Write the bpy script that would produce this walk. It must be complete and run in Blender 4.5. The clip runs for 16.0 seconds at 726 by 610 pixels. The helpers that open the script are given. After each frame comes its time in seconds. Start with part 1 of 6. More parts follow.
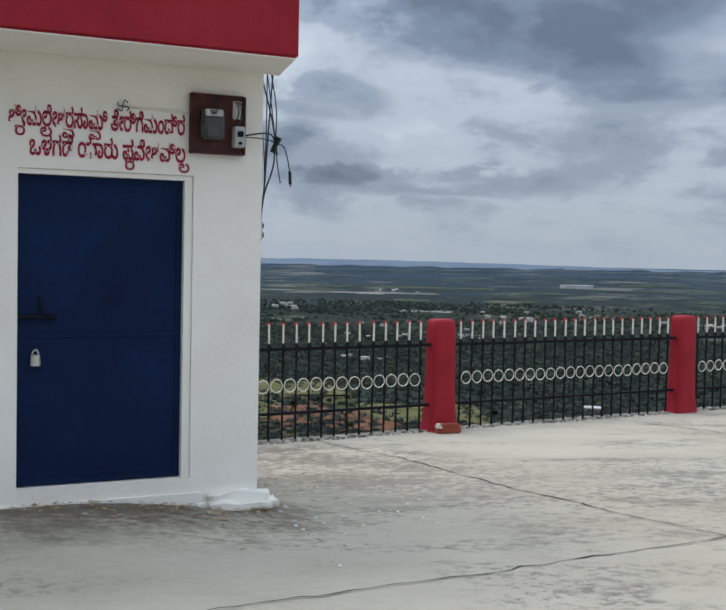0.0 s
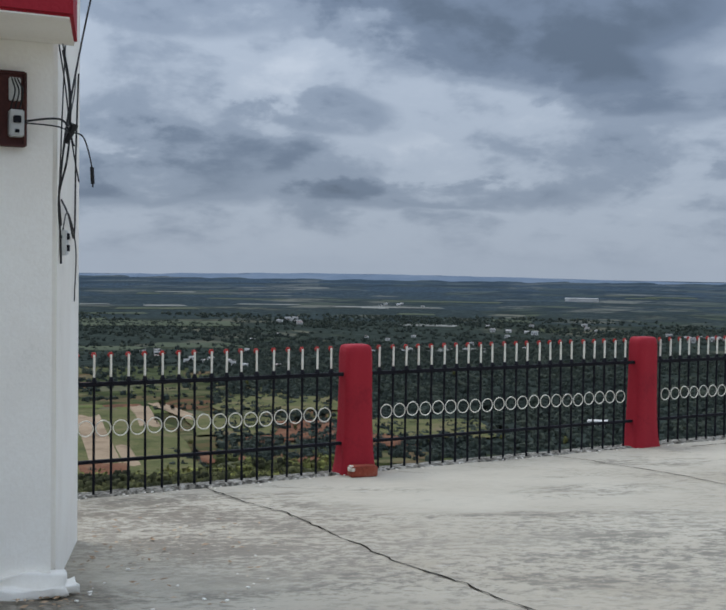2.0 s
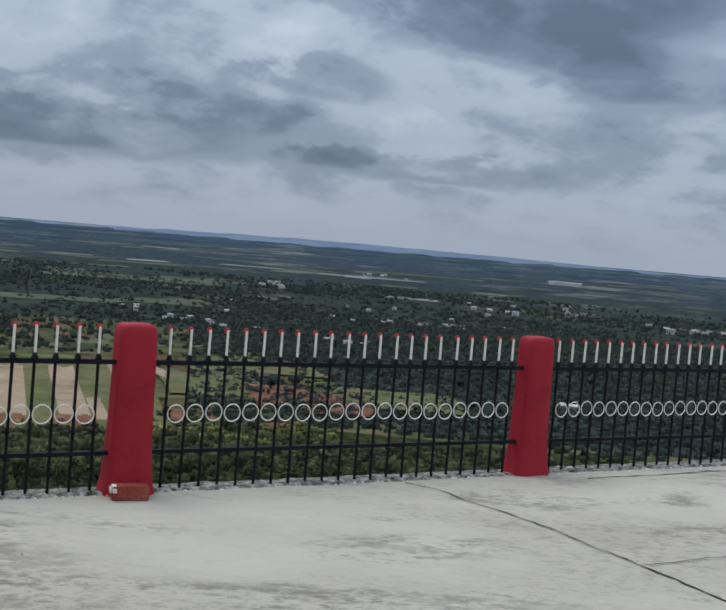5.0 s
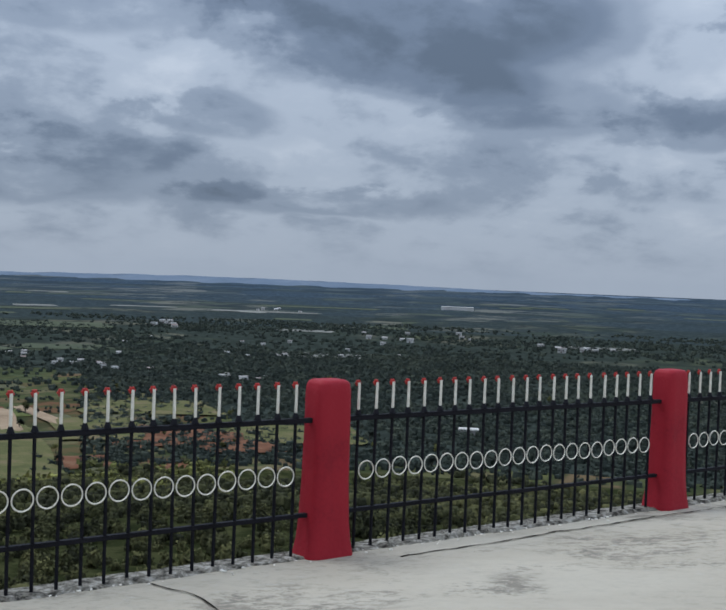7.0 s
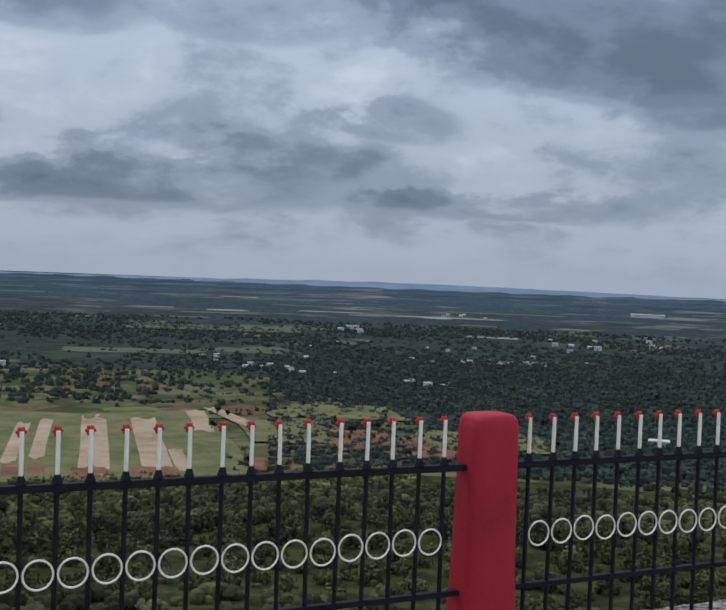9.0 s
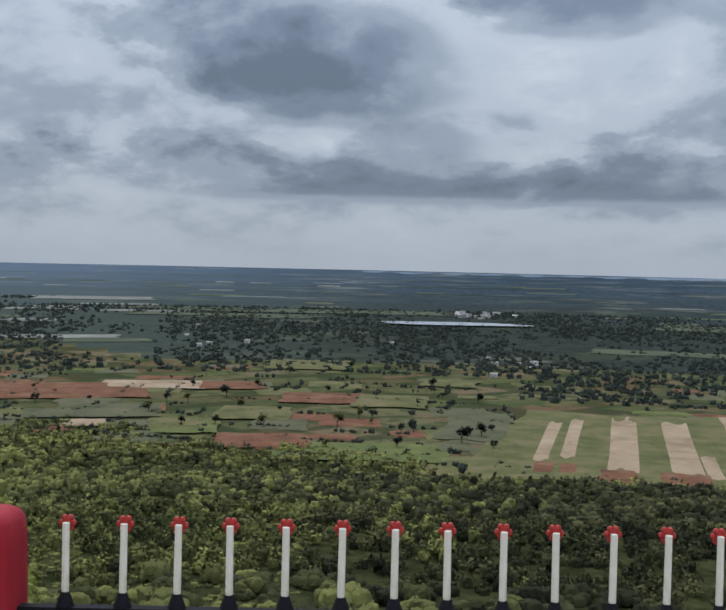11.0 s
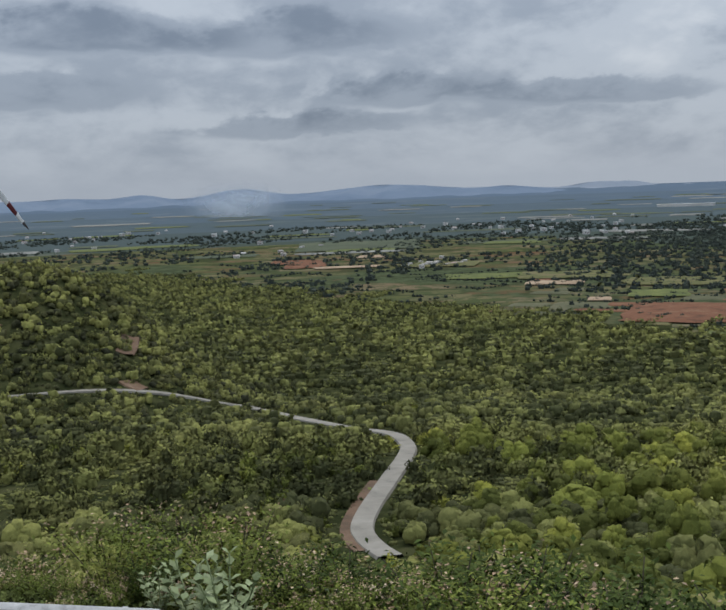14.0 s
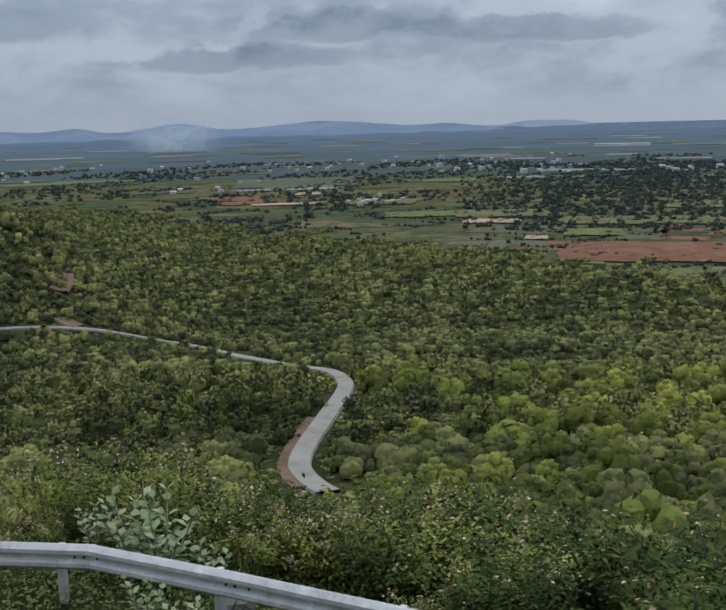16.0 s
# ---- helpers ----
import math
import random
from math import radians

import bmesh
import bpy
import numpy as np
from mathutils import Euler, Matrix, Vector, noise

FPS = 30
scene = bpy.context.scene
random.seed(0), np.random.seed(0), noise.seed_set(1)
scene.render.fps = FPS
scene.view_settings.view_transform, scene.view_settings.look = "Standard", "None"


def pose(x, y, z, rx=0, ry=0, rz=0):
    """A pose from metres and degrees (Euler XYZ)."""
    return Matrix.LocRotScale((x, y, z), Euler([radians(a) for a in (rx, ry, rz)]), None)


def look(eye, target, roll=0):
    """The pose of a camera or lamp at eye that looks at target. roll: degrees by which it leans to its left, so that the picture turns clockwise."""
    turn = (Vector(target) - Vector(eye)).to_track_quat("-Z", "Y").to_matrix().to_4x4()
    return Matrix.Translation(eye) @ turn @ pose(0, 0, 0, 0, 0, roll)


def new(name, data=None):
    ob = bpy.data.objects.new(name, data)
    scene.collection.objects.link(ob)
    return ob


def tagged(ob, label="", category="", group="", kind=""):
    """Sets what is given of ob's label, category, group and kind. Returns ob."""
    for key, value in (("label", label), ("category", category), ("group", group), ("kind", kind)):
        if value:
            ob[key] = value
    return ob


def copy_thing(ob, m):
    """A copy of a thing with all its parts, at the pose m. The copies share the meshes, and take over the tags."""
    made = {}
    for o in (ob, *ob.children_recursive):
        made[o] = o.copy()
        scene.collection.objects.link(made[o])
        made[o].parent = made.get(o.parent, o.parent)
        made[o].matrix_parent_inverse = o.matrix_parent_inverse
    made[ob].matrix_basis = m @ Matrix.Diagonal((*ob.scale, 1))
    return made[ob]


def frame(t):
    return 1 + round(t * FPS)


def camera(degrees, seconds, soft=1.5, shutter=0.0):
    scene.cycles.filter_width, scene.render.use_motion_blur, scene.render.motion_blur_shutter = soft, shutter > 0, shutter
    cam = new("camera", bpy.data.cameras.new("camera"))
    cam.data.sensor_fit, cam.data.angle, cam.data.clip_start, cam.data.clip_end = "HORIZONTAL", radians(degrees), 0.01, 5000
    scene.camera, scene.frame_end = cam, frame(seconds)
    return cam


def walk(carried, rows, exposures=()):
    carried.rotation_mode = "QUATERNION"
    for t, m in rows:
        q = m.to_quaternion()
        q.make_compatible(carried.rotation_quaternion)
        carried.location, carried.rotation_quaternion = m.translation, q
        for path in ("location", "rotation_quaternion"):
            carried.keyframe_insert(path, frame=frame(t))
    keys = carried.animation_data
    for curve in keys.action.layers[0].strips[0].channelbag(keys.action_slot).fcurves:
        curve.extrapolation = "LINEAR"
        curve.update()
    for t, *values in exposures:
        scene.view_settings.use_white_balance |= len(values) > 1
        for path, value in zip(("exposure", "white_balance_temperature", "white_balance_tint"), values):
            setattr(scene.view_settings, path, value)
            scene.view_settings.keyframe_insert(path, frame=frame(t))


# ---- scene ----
cam = camera(35.8, 16.0, soft=1.9)
PATH = [
    (0.0, pose(0.000, 0.000, 1.592, 87.25, -1.21, 0.00)),
    (0.5, pose(0.278, 0.314, 1.612, 88.04, -1.99, -5.62)),
    (1.0, pose(0.434, 0.714, 1.624, 88.08, -2.49, -7.97)),
    (1.5, pose(0.636, 1.015, 1.611, 88.33, -1.80, -4.07)),
    (2.0, pose(0.830, 1.373, 1.613, 87.98, -0.83, 0.26)),
    (2.5, pose(0.989, 1.741, 1.619, 87.88, -0.63, 1.28)),
    (3.0, pose(1.249, 2.138, 1.608, 87.75, -0.60, 1.69)),
    (5.5, pose(2.255, 4.174, 1.624, 86.39, -5.95, -1.34)),
    (6.0, pose(2.529, 4.777, 1.598, 87.11, -5.20, -4.03)),
    (6.5, pose(2.708, 5.031, 1.615, 87.79, -4.16, -6.56)),
    (7.0, pose(2.940, 5.405, 1.605, 88.41, -2.26, -5.88)),
    (7.5, pose(3.089, 5.866, 1.565, 88.67, -1.94, -3.34)),
    (8.0, pose(3.178, 6.256, 1.567, 88.55, -1.67, -2.43)),
    (10.5, pose(2.977, 8.187, 1.586, 87.60, -2.43, 23.23)),
    (11.0, pose(2.816, 8.625, 1.578, 87.65, -1.32, 30.08)),
    (11.5, pose(2.563, 9.004, 1.532, 87.23, -0.99, 32.66)),
    (12.0, pose(2.341, 9.383, 1.515, 87.29, -0.57, 37.20)),
    (12.5, pose(2.170, 9.730, 1.551, 87.73, 0.32, 44.81)),
    (13.0, pose(1.990, 10.055, 1.551, 86.52, -0.92, 51.95)),
    (13.5, pose(1.848, 10.307, 1.551, 85.13, 0.72, 62.48)),
    (14.0, pose(1.793, 10.439, 1.551, 83.78, 2.09, 70.03)),
    (14.5, pose(1.782, 10.450, 1.551, 83.29, 1.49, 71.89)),
    (15.0, pose(1.782, 10.450, 1.551, 83.04, 1.37, 71.97)),
    (15.5, pose(1.793, 10.450, 1.551, 81.97, 1.41, 70.84)),
    (16.0, pose(1.815, 10.439, 1.551, 80.50, 1.44, 66.93)),
]
walk(cam, PATH, exposures=((0.0, 0.07, 6450, 10), (1.0, -0.06, 6300, 10), (2.5, -0.13, 6250, 10), (8.0, -0.13, 6150, 10), (10.5, 0.0, 6400, 10), (13.5, 0.04, 6700, 10), (16.0, 0.0, 6300, 10)))

# ---- node helper ----


class Nodes:
    """Short writing for node trees."""

    def __init__(self, tree):
        self.t = tree
        tree.nodes.clear()

    def add(self, kind, **kw):
        n = self.t.nodes.new(kind)
        for k, v in kw.items():
            setattr(n, k, v)
        return n

    def put(self, socket, value):
        if isinstance(value, bpy.types.NodeSocket):
            self.t.links.new(value, socket)
        elif isinstance(value, (tuple, list)) and len(value) == 3 and len(socket.default_value) == 4:
            socket.default_value = (*value, 1)
        else:
            socket.default_value = value

    def math(self, op, a, b=0.0, c=None, clamp=False):
        n = self.add("ShaderNodeMath", operation=op, use_clamp=clamp)
        self.put(n.inputs[0], a)
        self.put(n.inputs[1], b)
        if c is not None:
            self.put(n.inputs[2], c)
        return n.outputs[0]

    def mix(self, fac, a, b, blend="MIX"):
        n = self.add("ShaderNodeMix", data_type="RGBA", blend_type=blend)
        self.put(n.inputs[0], fac)
        self.put(n.inputs[6], a)
        self.put(n.inputs[7], b)
        return n.outputs[2]

    def ramp(self, fac, stops, smooth=True):
        n = self.add("ShaderNodeValToRGB")
        n.color_ramp.interpolation = "EASE" if smooth else "LINEAR"
        els = n.color_ramp.elements
        while len(els) < len(stops):
            els.new(0.5)
        for e, (p, c) in zip(els, stops):
            e.position = p
            e.color = (*c, 1) if isinstance(c, tuple) else (c, c, c, 1)
        self.put(n.inputs[0], fac)
        return n.outputs[0]

    def noise(self, vec, scale, detail=4, rough=0.55, distort=0.0, dims="3D"):
        n = self.add("ShaderNodeTexNoise", noise_dimensions=dims)
        if vec is not None:
            self.put(n.inputs["Vector"], vec)
        n.inputs["Scale"].default_value = scale
        n.inputs["Detail"].default_value = detail
        n.inputs["Roughness"].default_value = rough
        n.inputs["Distortion"].default_value = distort
        return n.outputs[0]

    def mapping(self, vec, scale=(1, 1, 1), rot=(0, 0, 0), loc=(0, 0, 0)):
        n = self.add("ShaderNodeMapping")
        self.put(n.inputs[0], vec)
        n.inputs["Scale"].default_value = scale
        n.inputs["Rotation"].default_value = [radians(a) for a in rot]
        n.inputs["Location"].default_value = loc
        return n.outputs[0]


# ---- sky, sun ----
SUN_AZ, SUN_EL = 305.0, 60.0
world = bpy.data.worlds.new("overcast_sky")
scene.world = world
world.use_nodes = True
W = Nodes(world.node_tree)
sky = W.add("ShaderNodeTexSky", sky_type="NISHITA")
sky.sun_disc = False
sky.sun_elevation, sky.sun_rotation = radians(SUN_EL), radians(SUN_AZ)
tc = W.add("ShaderNodeTexCoord").outputs["Generated"]
sep = W.add("ShaderNodeSeparateXYZ")
W.put(sep.inputs[0], tc)
dx, dy, dz = sep.outputs
el = W.math("MULTIPLY", W.math("ARCSINE", dz), 57.2958)
az = W.math("MULTIPLY", W.math("ARCTAN2", W.math("MULTIPLY", dx, -1.0), dy), 57.2958)
up = W.math("MAXIMUM", dz, 0.0)
low = W.math("ADD", up, 0.40)
flat = W.add("ShaderNodeCombineXYZ")
W.put(flat.inputs[0], W.math("DIVIDE", dx, low))
W.put(flat.inputs[1], W.math("DIVIDE", dy, low))
plane_uv = flat.outputs[0]
billow = W.noise(plane_uv, 3.9, 7, 0.55, 0.2)
broad = W.noise(plane_uv, 1.5, 3, 0.5, 0.2)
wisps = W.noise(plane_uv, 11.0, 6, 0.58, 0.2)
warp = W.math("MULTIPLY", W.math("SUBTRACT", billow, 0.5), 11.0)
warp2 = W.math("MULTIPLY", W.math("SUBTRACT", wisps, 0.5), 5.0)
az_w = W.math("ADD", az, W.math("ADD", warp, warp2))
el_w = W.math("ADD", el, W.math("MULTIPLY", W.math("ADD", warp, warp2), 0.22))


def cloud_mass(a, e, wide, high, lean=0.0):
    """A broad dark cloud base round azimuth a, elevation e: flat and crisp below, ragged and soft above."""
    p = W.math("DIVIDE", W.math("SUBTRACT", az_w, a), wide)
    q = W.math("SUBTRACT", el_w, e)
    if lean:
        q = W.math("SUBTRACT", q, W.math("MULTIPLY", p, lean))
    q = W.math("MULTIPLY", q, W.math("ADD", 0.72 / high, W.math("MULTIPLY", W.math("LESS_THAN", q, 0.0), 0.28 / high)))
    r = W.math("ADD", W.math("MULTIPLY", p, p), W.math("MULTIPLY", q, q))
    return W.math("EXPONENT", W.math("MULTIPLY", W.math("MULTIPLY", r, W.math("MULTIPLY", r, r)), -0.6))


dark = 0.0
for a, e, wide, high, k, lean in ((-7.4, 13.2, 10.0, 3.4, 0.62, 0.0), (-7.0, 11.2, 6.5, 2.1, 0.62, 1.1), (-13.8, 8.4, 4.5, 1.1, 0.42, 0.0), (-22.0, 7.8, 3.6, 1.1, 0.55, 0.0),
                                  (2.8, 7.7, 3.4, 0.9, 0.42, 0.3), (5.0, 5.2, 7.5, 0.9, 0.22, 0.0), (-3.6, 3.5, 6.5, 0.6, 0.34, 0.0), (-15.5, 12.2, 3.5, 1.5, 0.22, 0.0), (-22.0, 4.8, 5.0, 0.7, 0.18, 0.0),
                                  (-26.0, 12.0, 3.0, 1.4, 0.35, 0.0), (15.0, 3.9, 9.0, 1.0, 0.5, 0.0), (12.0, 5.4, 6.5, 0.9, 0.2, 0.0), (26.0, 3.9, 9.0, 1.0, 0.5, 0.0),
                                  (37.0, 4.2, 8.5, 1.1, 0.42, 0.3), (34.0, 10.0, 8.0, 2.4, 0.55, 1.0), (32.3, 8.0, 4.8, 1.4, 0.45, 0.5), (20.3, 13.0, 5.0, 1.7, 0.62, 0.0),
                                  (9.0, 12.6, 5.0, 1.3, 0.26, 0.0), (28.5, 5.9, 4.0, 0.7, 0.28, 0.0), (53.0, 12.4, 5.0, 1.2, 0.30, 0.0), (62.0, 13.0, 4.0, 1.3, 0.28, 0.0),
                                  (58.0, 4.0, 5.0, 0.6, 0.36, 0.0), (83.0, 7.5, 5.5, 0.8, 0.42, 0.0), (73.5, 7.3, 5.5, 0.8, 0.36, 0.0), (73.0, 2.9, 5.5, 0.45, 0.36, 0.0),
                                  (67.0, 4.4, 4.5, 0.6, 0.32, 0.0), (86.0, 4.8, 5.0, 0.7, 0.28, 0.0), (51.0, 6.6, 4.0, 0.7, 0.2, 0.0), (98.0, 6.0, 8.0, 1.5, 0.3, 0.0), (-38.0, 9.0, 9.0, 2.5, 0.4, 0.0)):
    dark = W.math("ADD", W.math("MULTIPLY", cloud_mass(a, e, wide, high, lean), k), dark)
dark = W.math("SUBTRACT", 1.0, W.math("EXPONENT", W.math("MULTIPLY", dark, -1.35)))
shade = W.math("ADD", W.math("MULTIPLY", W.math("SUBTRACT", 0.5, billow), 1.45), W.math("MULTIPLY", W.math("SUBTRACT", 0.5, broad), 0.45))
shade = W.math("ADD", shade, W.math("MULTIPLY", W.math("SUBTRACT", 0.5, wisps), 0.45))
calm = W.math("SUBTRACT", 1.0, W.math("MULTIPLY", W.math("DIVIDE", W.math("SUBTRACT", az, 42.0), 26.0, clamp=True), 0.35))
shade = W.math("ADD", W.math("MULTIPLY", shade, calm), W.math("MULTIPLY", dark, 0.68))
near_horizon = W.math("SUBTRACT", 1.0, W.math("DIVIDE", el, 3.4), clamp=True)
shade = W.math("MULTIPLY", shade, W.math("SUBTRACT", 1.0, W.math("MULTIPLY", near_horizon, 0.9)))
shade = W.math("ADD", shade, W.math("ADD", 0.35, W.math("MULTIPLY", W.math("SUBTRACT", 1.0, calm), 0.16)))
tone = W.ramp(shade, [(0.0, (0.53, 0.585, 0.66)), (0.3, (0.42, 0.48, 0.565)), (0.55, (0.275, 0.33, 0.415)), (0.8, (0.165, 0.21, 0.285)), (1.0, (0.115, 0.15, 0.205))])
# an overcast sky is brighter towards the zenith
lift = W.math("ADD", 0.97, W.math("MULTIPLY", W.math("POWER", up, 1.3), 2.1))
clouds = W.add("ShaderNodeBackground")
W.put(clouds.inputs[0], tone)
W.put(clouds.inputs[1], lift)
clear = W.add("ShaderNodeBackground")
W.put(clear.inputs[0], sky.outputs[0])
clear.inputs[1].default_value = 0.07
cover = W.add("ShaderNodeMixShader")
cover.inputs[0].default_value = 0.93
W.t.links.new(clear.outputs[0], cover.inputs[1])
W.t.links.new(clouds.outputs[0], cover.inputs[2])
W.t.links.new(cover.outputs[0], W.add("ShaderNodeOutputWorld").inputs[0])

sun = new("sun", bpy.data.lights.new("sun", "SUN"))
sun.data.energy, sun.data.angle, sun.data.color = 1.3, radians(25), (1.0, 0.96, 0.9)
toward_sun = Vector((math.sin(radians(SUN_AZ)) * math.cos(radians(SUN_EL)), math.cos(radians(SUN_AZ)) * math.cos(radians(SUN_EL)), math.sin(radians(SUN_EL))))
sun.matrix_world = look(toward_sun * 60, (0, 0, 0))

# ---- materials ----


def mat(name, colours, scale=3.0, rough=0.8, bump=0.2, fine=40.0, metal=0.0, bump_size=0.01, island=0.0, spread=(0.35, 0.65), space="Object", spec=0.3, distort=0.3):
    """A surface whose colours blend by coarse and fine noise; relief by fine noise."""
    m = bpy.data.materials.new(name)
    m.use_nodes = True
    N = Nodes(m.node_tree)
    bsdf = N.add("ShaderNodeBsdfPrincipled")
    vec = N.add("ShaderNodeTexCoord").outputs[space] if space != "World" else N.add("ShaderNodeNewGeometry").outputs["Position"]
    coarse = N.noise(vec, scale, 5, 0.6, distort)
    grain = N.noise(vec, fine, 4, 0.6)
    lo, hi = spread
    stops = [(lo + (hi - lo) * i / max(1, len(colours) - 1), c) for i, c in enumerate(colours)]
    col = N.ramp(N.math("ADD", N.math("MULTIPLY", coarse, 0.75), N.math("MULTIPLY", grain, 0.25)), stops)
    if island:
        rnd = N.add("ShaderNodeNewGeometry").outputs["Random Per Island"]
        oi = N.add("ShaderNodeObjectInfo").outputs["Random"]
        v = N.math("ADD", 1.0 - island, N.math("MULTIPLY", N.math("ADD", rnd, N.math("MULTIPLY", oi, 0.5)), island * 1.4))
        hsv = N.add("ShaderNodeHueSaturation")
        N.put(hsv.inputs["Color"], col)
        N.put(hsv.inputs["Value"], v)
        col = hsv.outputs[0]
    N.put(bsdf.inputs["Base Color"], col)
    N.put(bsdf.inputs["Roughness"], N.math("ADD", rough - 0.08, N.math("MULTIPLY", coarse, 0.16), clamp=True))
    bsdf.inputs["Metallic"].default_value = metal
    bsdf.inputs["Specular IOR Level"].default_value = spec
    if bump:
        b = N.add("ShaderNodeBump")
        b.inputs["Strength"].default_value = bump
        b.inputs["Distance"].default_value = bump_size
        N.put(b.inputs["Height"], grain)
        N.put(bsdf.inputs["Normal"], b.outputs[0])
    N.t.links.new(bsdf.outputs[0], N.add("ShaderNodeOutputMaterial").inputs[0])
    return m


WHITE = mat("white_limewash", [(0.66, 0.625, 0.55), (0.84, 0.80, 0.725), (0.89, 0.86, 0.79)], 1.3, 0.85, 0.15, 60, spread=(0.25, 0.6))
RED_PAINT = mat("red_paint", [(0.24, 0.010, 0.020), (0.32, 0.015, 0.026), (0.36, 0.026, 0.038)], 2.2, 0.6, 0.3, 45, spread=(0.3, 0.7), spec=0.2)
BLUE_PAINT = mat("blue_enamel", [(0.002, 0.008, 0.030), (0.004, 0.014, 0.052), (0.006, 0.022, 0.078)], 1.6, 0.6, 0.15, 30, spread=(0.3, 0.7), spec=0.12)
BLACK_PAINT = mat("black_enamel", [(0.006, 0.006, 0.008), (0.012, 0.012, 0.016), (0.03, 0.028, 0.03)], 4, 0.6, 0.2, 80, spread=(0.35, 0.75), spec=0.1)
ROD_WHITE = mat("white_rod_paint", [(0.55, 0.51, 0.42), (0.74, 0.70, 0.60), (0.80, 0.77, 0.68)], 9, 0.55, 0.2, 90)
TIP_RED = mat("red_tip_paint", [(0.36, 0.028, 0.022), (0.52, 0.05, 0.038)], 12, 0.45, 0.1, 90)
SIGN_RED = mat("sign_paint", [(0.24, 0.006, 0.03), (0.36, 0.012, 0.05)], 14, 0.6, 0.0, 60)
WOOD_DARK = mat("dark_red_board", [(0.035, 0.012, 0.01), (0.07, 0.02, 0.016), (0.11, 0.035, 0.025)], 9, 0.6, 0.3, 70)
GREY_PLASTIC = mat("grey_plastic", [(0.45, 0.45, 0.43), (0.6, 0.6, 0.57)], 7, 0.45, 0.0)
GLASSY = mat("smoky_window", [(0.05, 0.045, 0.042), (0.10, 0.095, 0.09)], 5, 0.25, 0.0)
STEEL = mat("galvanised_steel", [(0.27, 0.265, 0.255), (0.46, 0.452, 0.435), (0.63, 0.62, 0.60)], 5, 0.6, 0.15, 50, metal=0.12, spread=(0.3, 0.7))
BRASS = mat("padlock_steel", [(0.5, 0.48, 0.42), (0.62, 0.6, 0.55)], 9, 0.35, 0.0, metal=0.6)
WIRE = mat("black_cable", [(0.008, 0.008, 0.009), (0.02, 0.02, 0.02)], 20, 0.5, 0.0)
BRICK_M = mat("clay_brick", [(0.18, 0.035, 0.02), (0.28, 0.06, 0.035), (0.36, 0.12, 0.08)], 9, 0.9, 0.5, 60)
MORTAR = mat("rough_mortar", [(0.05, 0.046, 0.038), (0.23, 0.215, 0.18), (0.46, 0.44, 0.39)], 17, 0.95, 1.0, 60, bump_size=0.03, spread=(0.40, 0.60))
ROAD_M = mat("concrete_road", [(0.17, 0.155, 0.128), (0.235, 0.215, 0.18), (0.29, 0.268, 0.228)], 0.25, 0.9, 0.2, 6, space="World")
SOIL_RED = mat("red_soil", [(0.085, 0.055, 0.033), (0.135, 0.082, 0.050), (0.19, 0.125, 0.082)], 0.12, 0.95, 0.4, 1.5, space="World", bump_size=0.2)
LEAF_NEAR = mat("shrub_leaf", [(0.048, 0.066, 0.014), (0.125, 0.152, 0.030), (0.25, 0.262, 0.058)], 0.9, 0.7, 0.0, 6, island=0.6, spread=(0.3, 0.7), space="World", spec=0.06)
LEAF_DEEP = mat("deep_green_leaf", [(0.018, 0.030, 0.008), (0.045, 0.066, 0.015), (0.105, 0.130, 0.030)], 0.9, 0.7, 0.0, 6, island=0.6, spread=(0.3, 0.7), space="World", spec=0.06)
LEAF_PALE = mat("milkweed_leaf", [(0.13, 0.165, 0.075), (0.225, 0.265, 0.135), (0.34, 0.38, 0.22)], 3, 0.7, 0.0, 12, island=0.3, space="World", spec=0.08)
DRY = mat("dry_seed_heads", [(0.19, 0.115, 0.065), (0.36, 0.25, 0.16), (0.54, 0.43, 0.31)], 2, 0.9, 0.0, 9, island=0.5, space="World", spec=0.1)
GRASS_M = mat("rough_grass", [(0.05, 0.066, 0.018), (0.085, 0.105, 0.026), (0.14, 0.145, 0.045)], 0.5, 0.8, 0.0, 4, island=0.5, space="World", spec=0.15)
BARK = mat("bark", [(0.05, 0.04, 0.03), (0.11, 0.09, 0.07)], 3, 0.95, 0.5, 20)
ROCK = mat("grey_rock", [(0.10, 0.095, 0.085), (0.22, 0.21, 0.19)], 3, 0.9, 0.6, 14, bump_size=0.05)
HOUSE_WALL = mat("house_limewash", [(0.50, 0.48, 0.45), (0.70, 0.68, 0.65)], 0.02, 0.9, 0.0, 1, space="World")
HOUSE_ROOF = mat("house_roof", [(0.30, 0.20, 0.17), (0.45, 0.42, 0.40), (0.6, 0.6, 0.6)], 0.03, 0.9, 0.0, 1, space="World", island=0.4)
BLADE_WHITE = mat("blade_gelcoat", [(0.62, 0.63, 0.64), (0.72, 0.73, 0.74)], 0.3, 0.4, 0.0)
BLADE_RED = mat("blade_red_band", [(0.09, 0.010, 0.012), (0.14, 0.014, 0.018)], 0.5, 0.45, 0.0)
BLADE_DARK = mat("blade_dark_tip", [(0.02, 0.018, 0.02), (0.05, 0.035, 0.035)], 0.5, 0.5, 0.0)


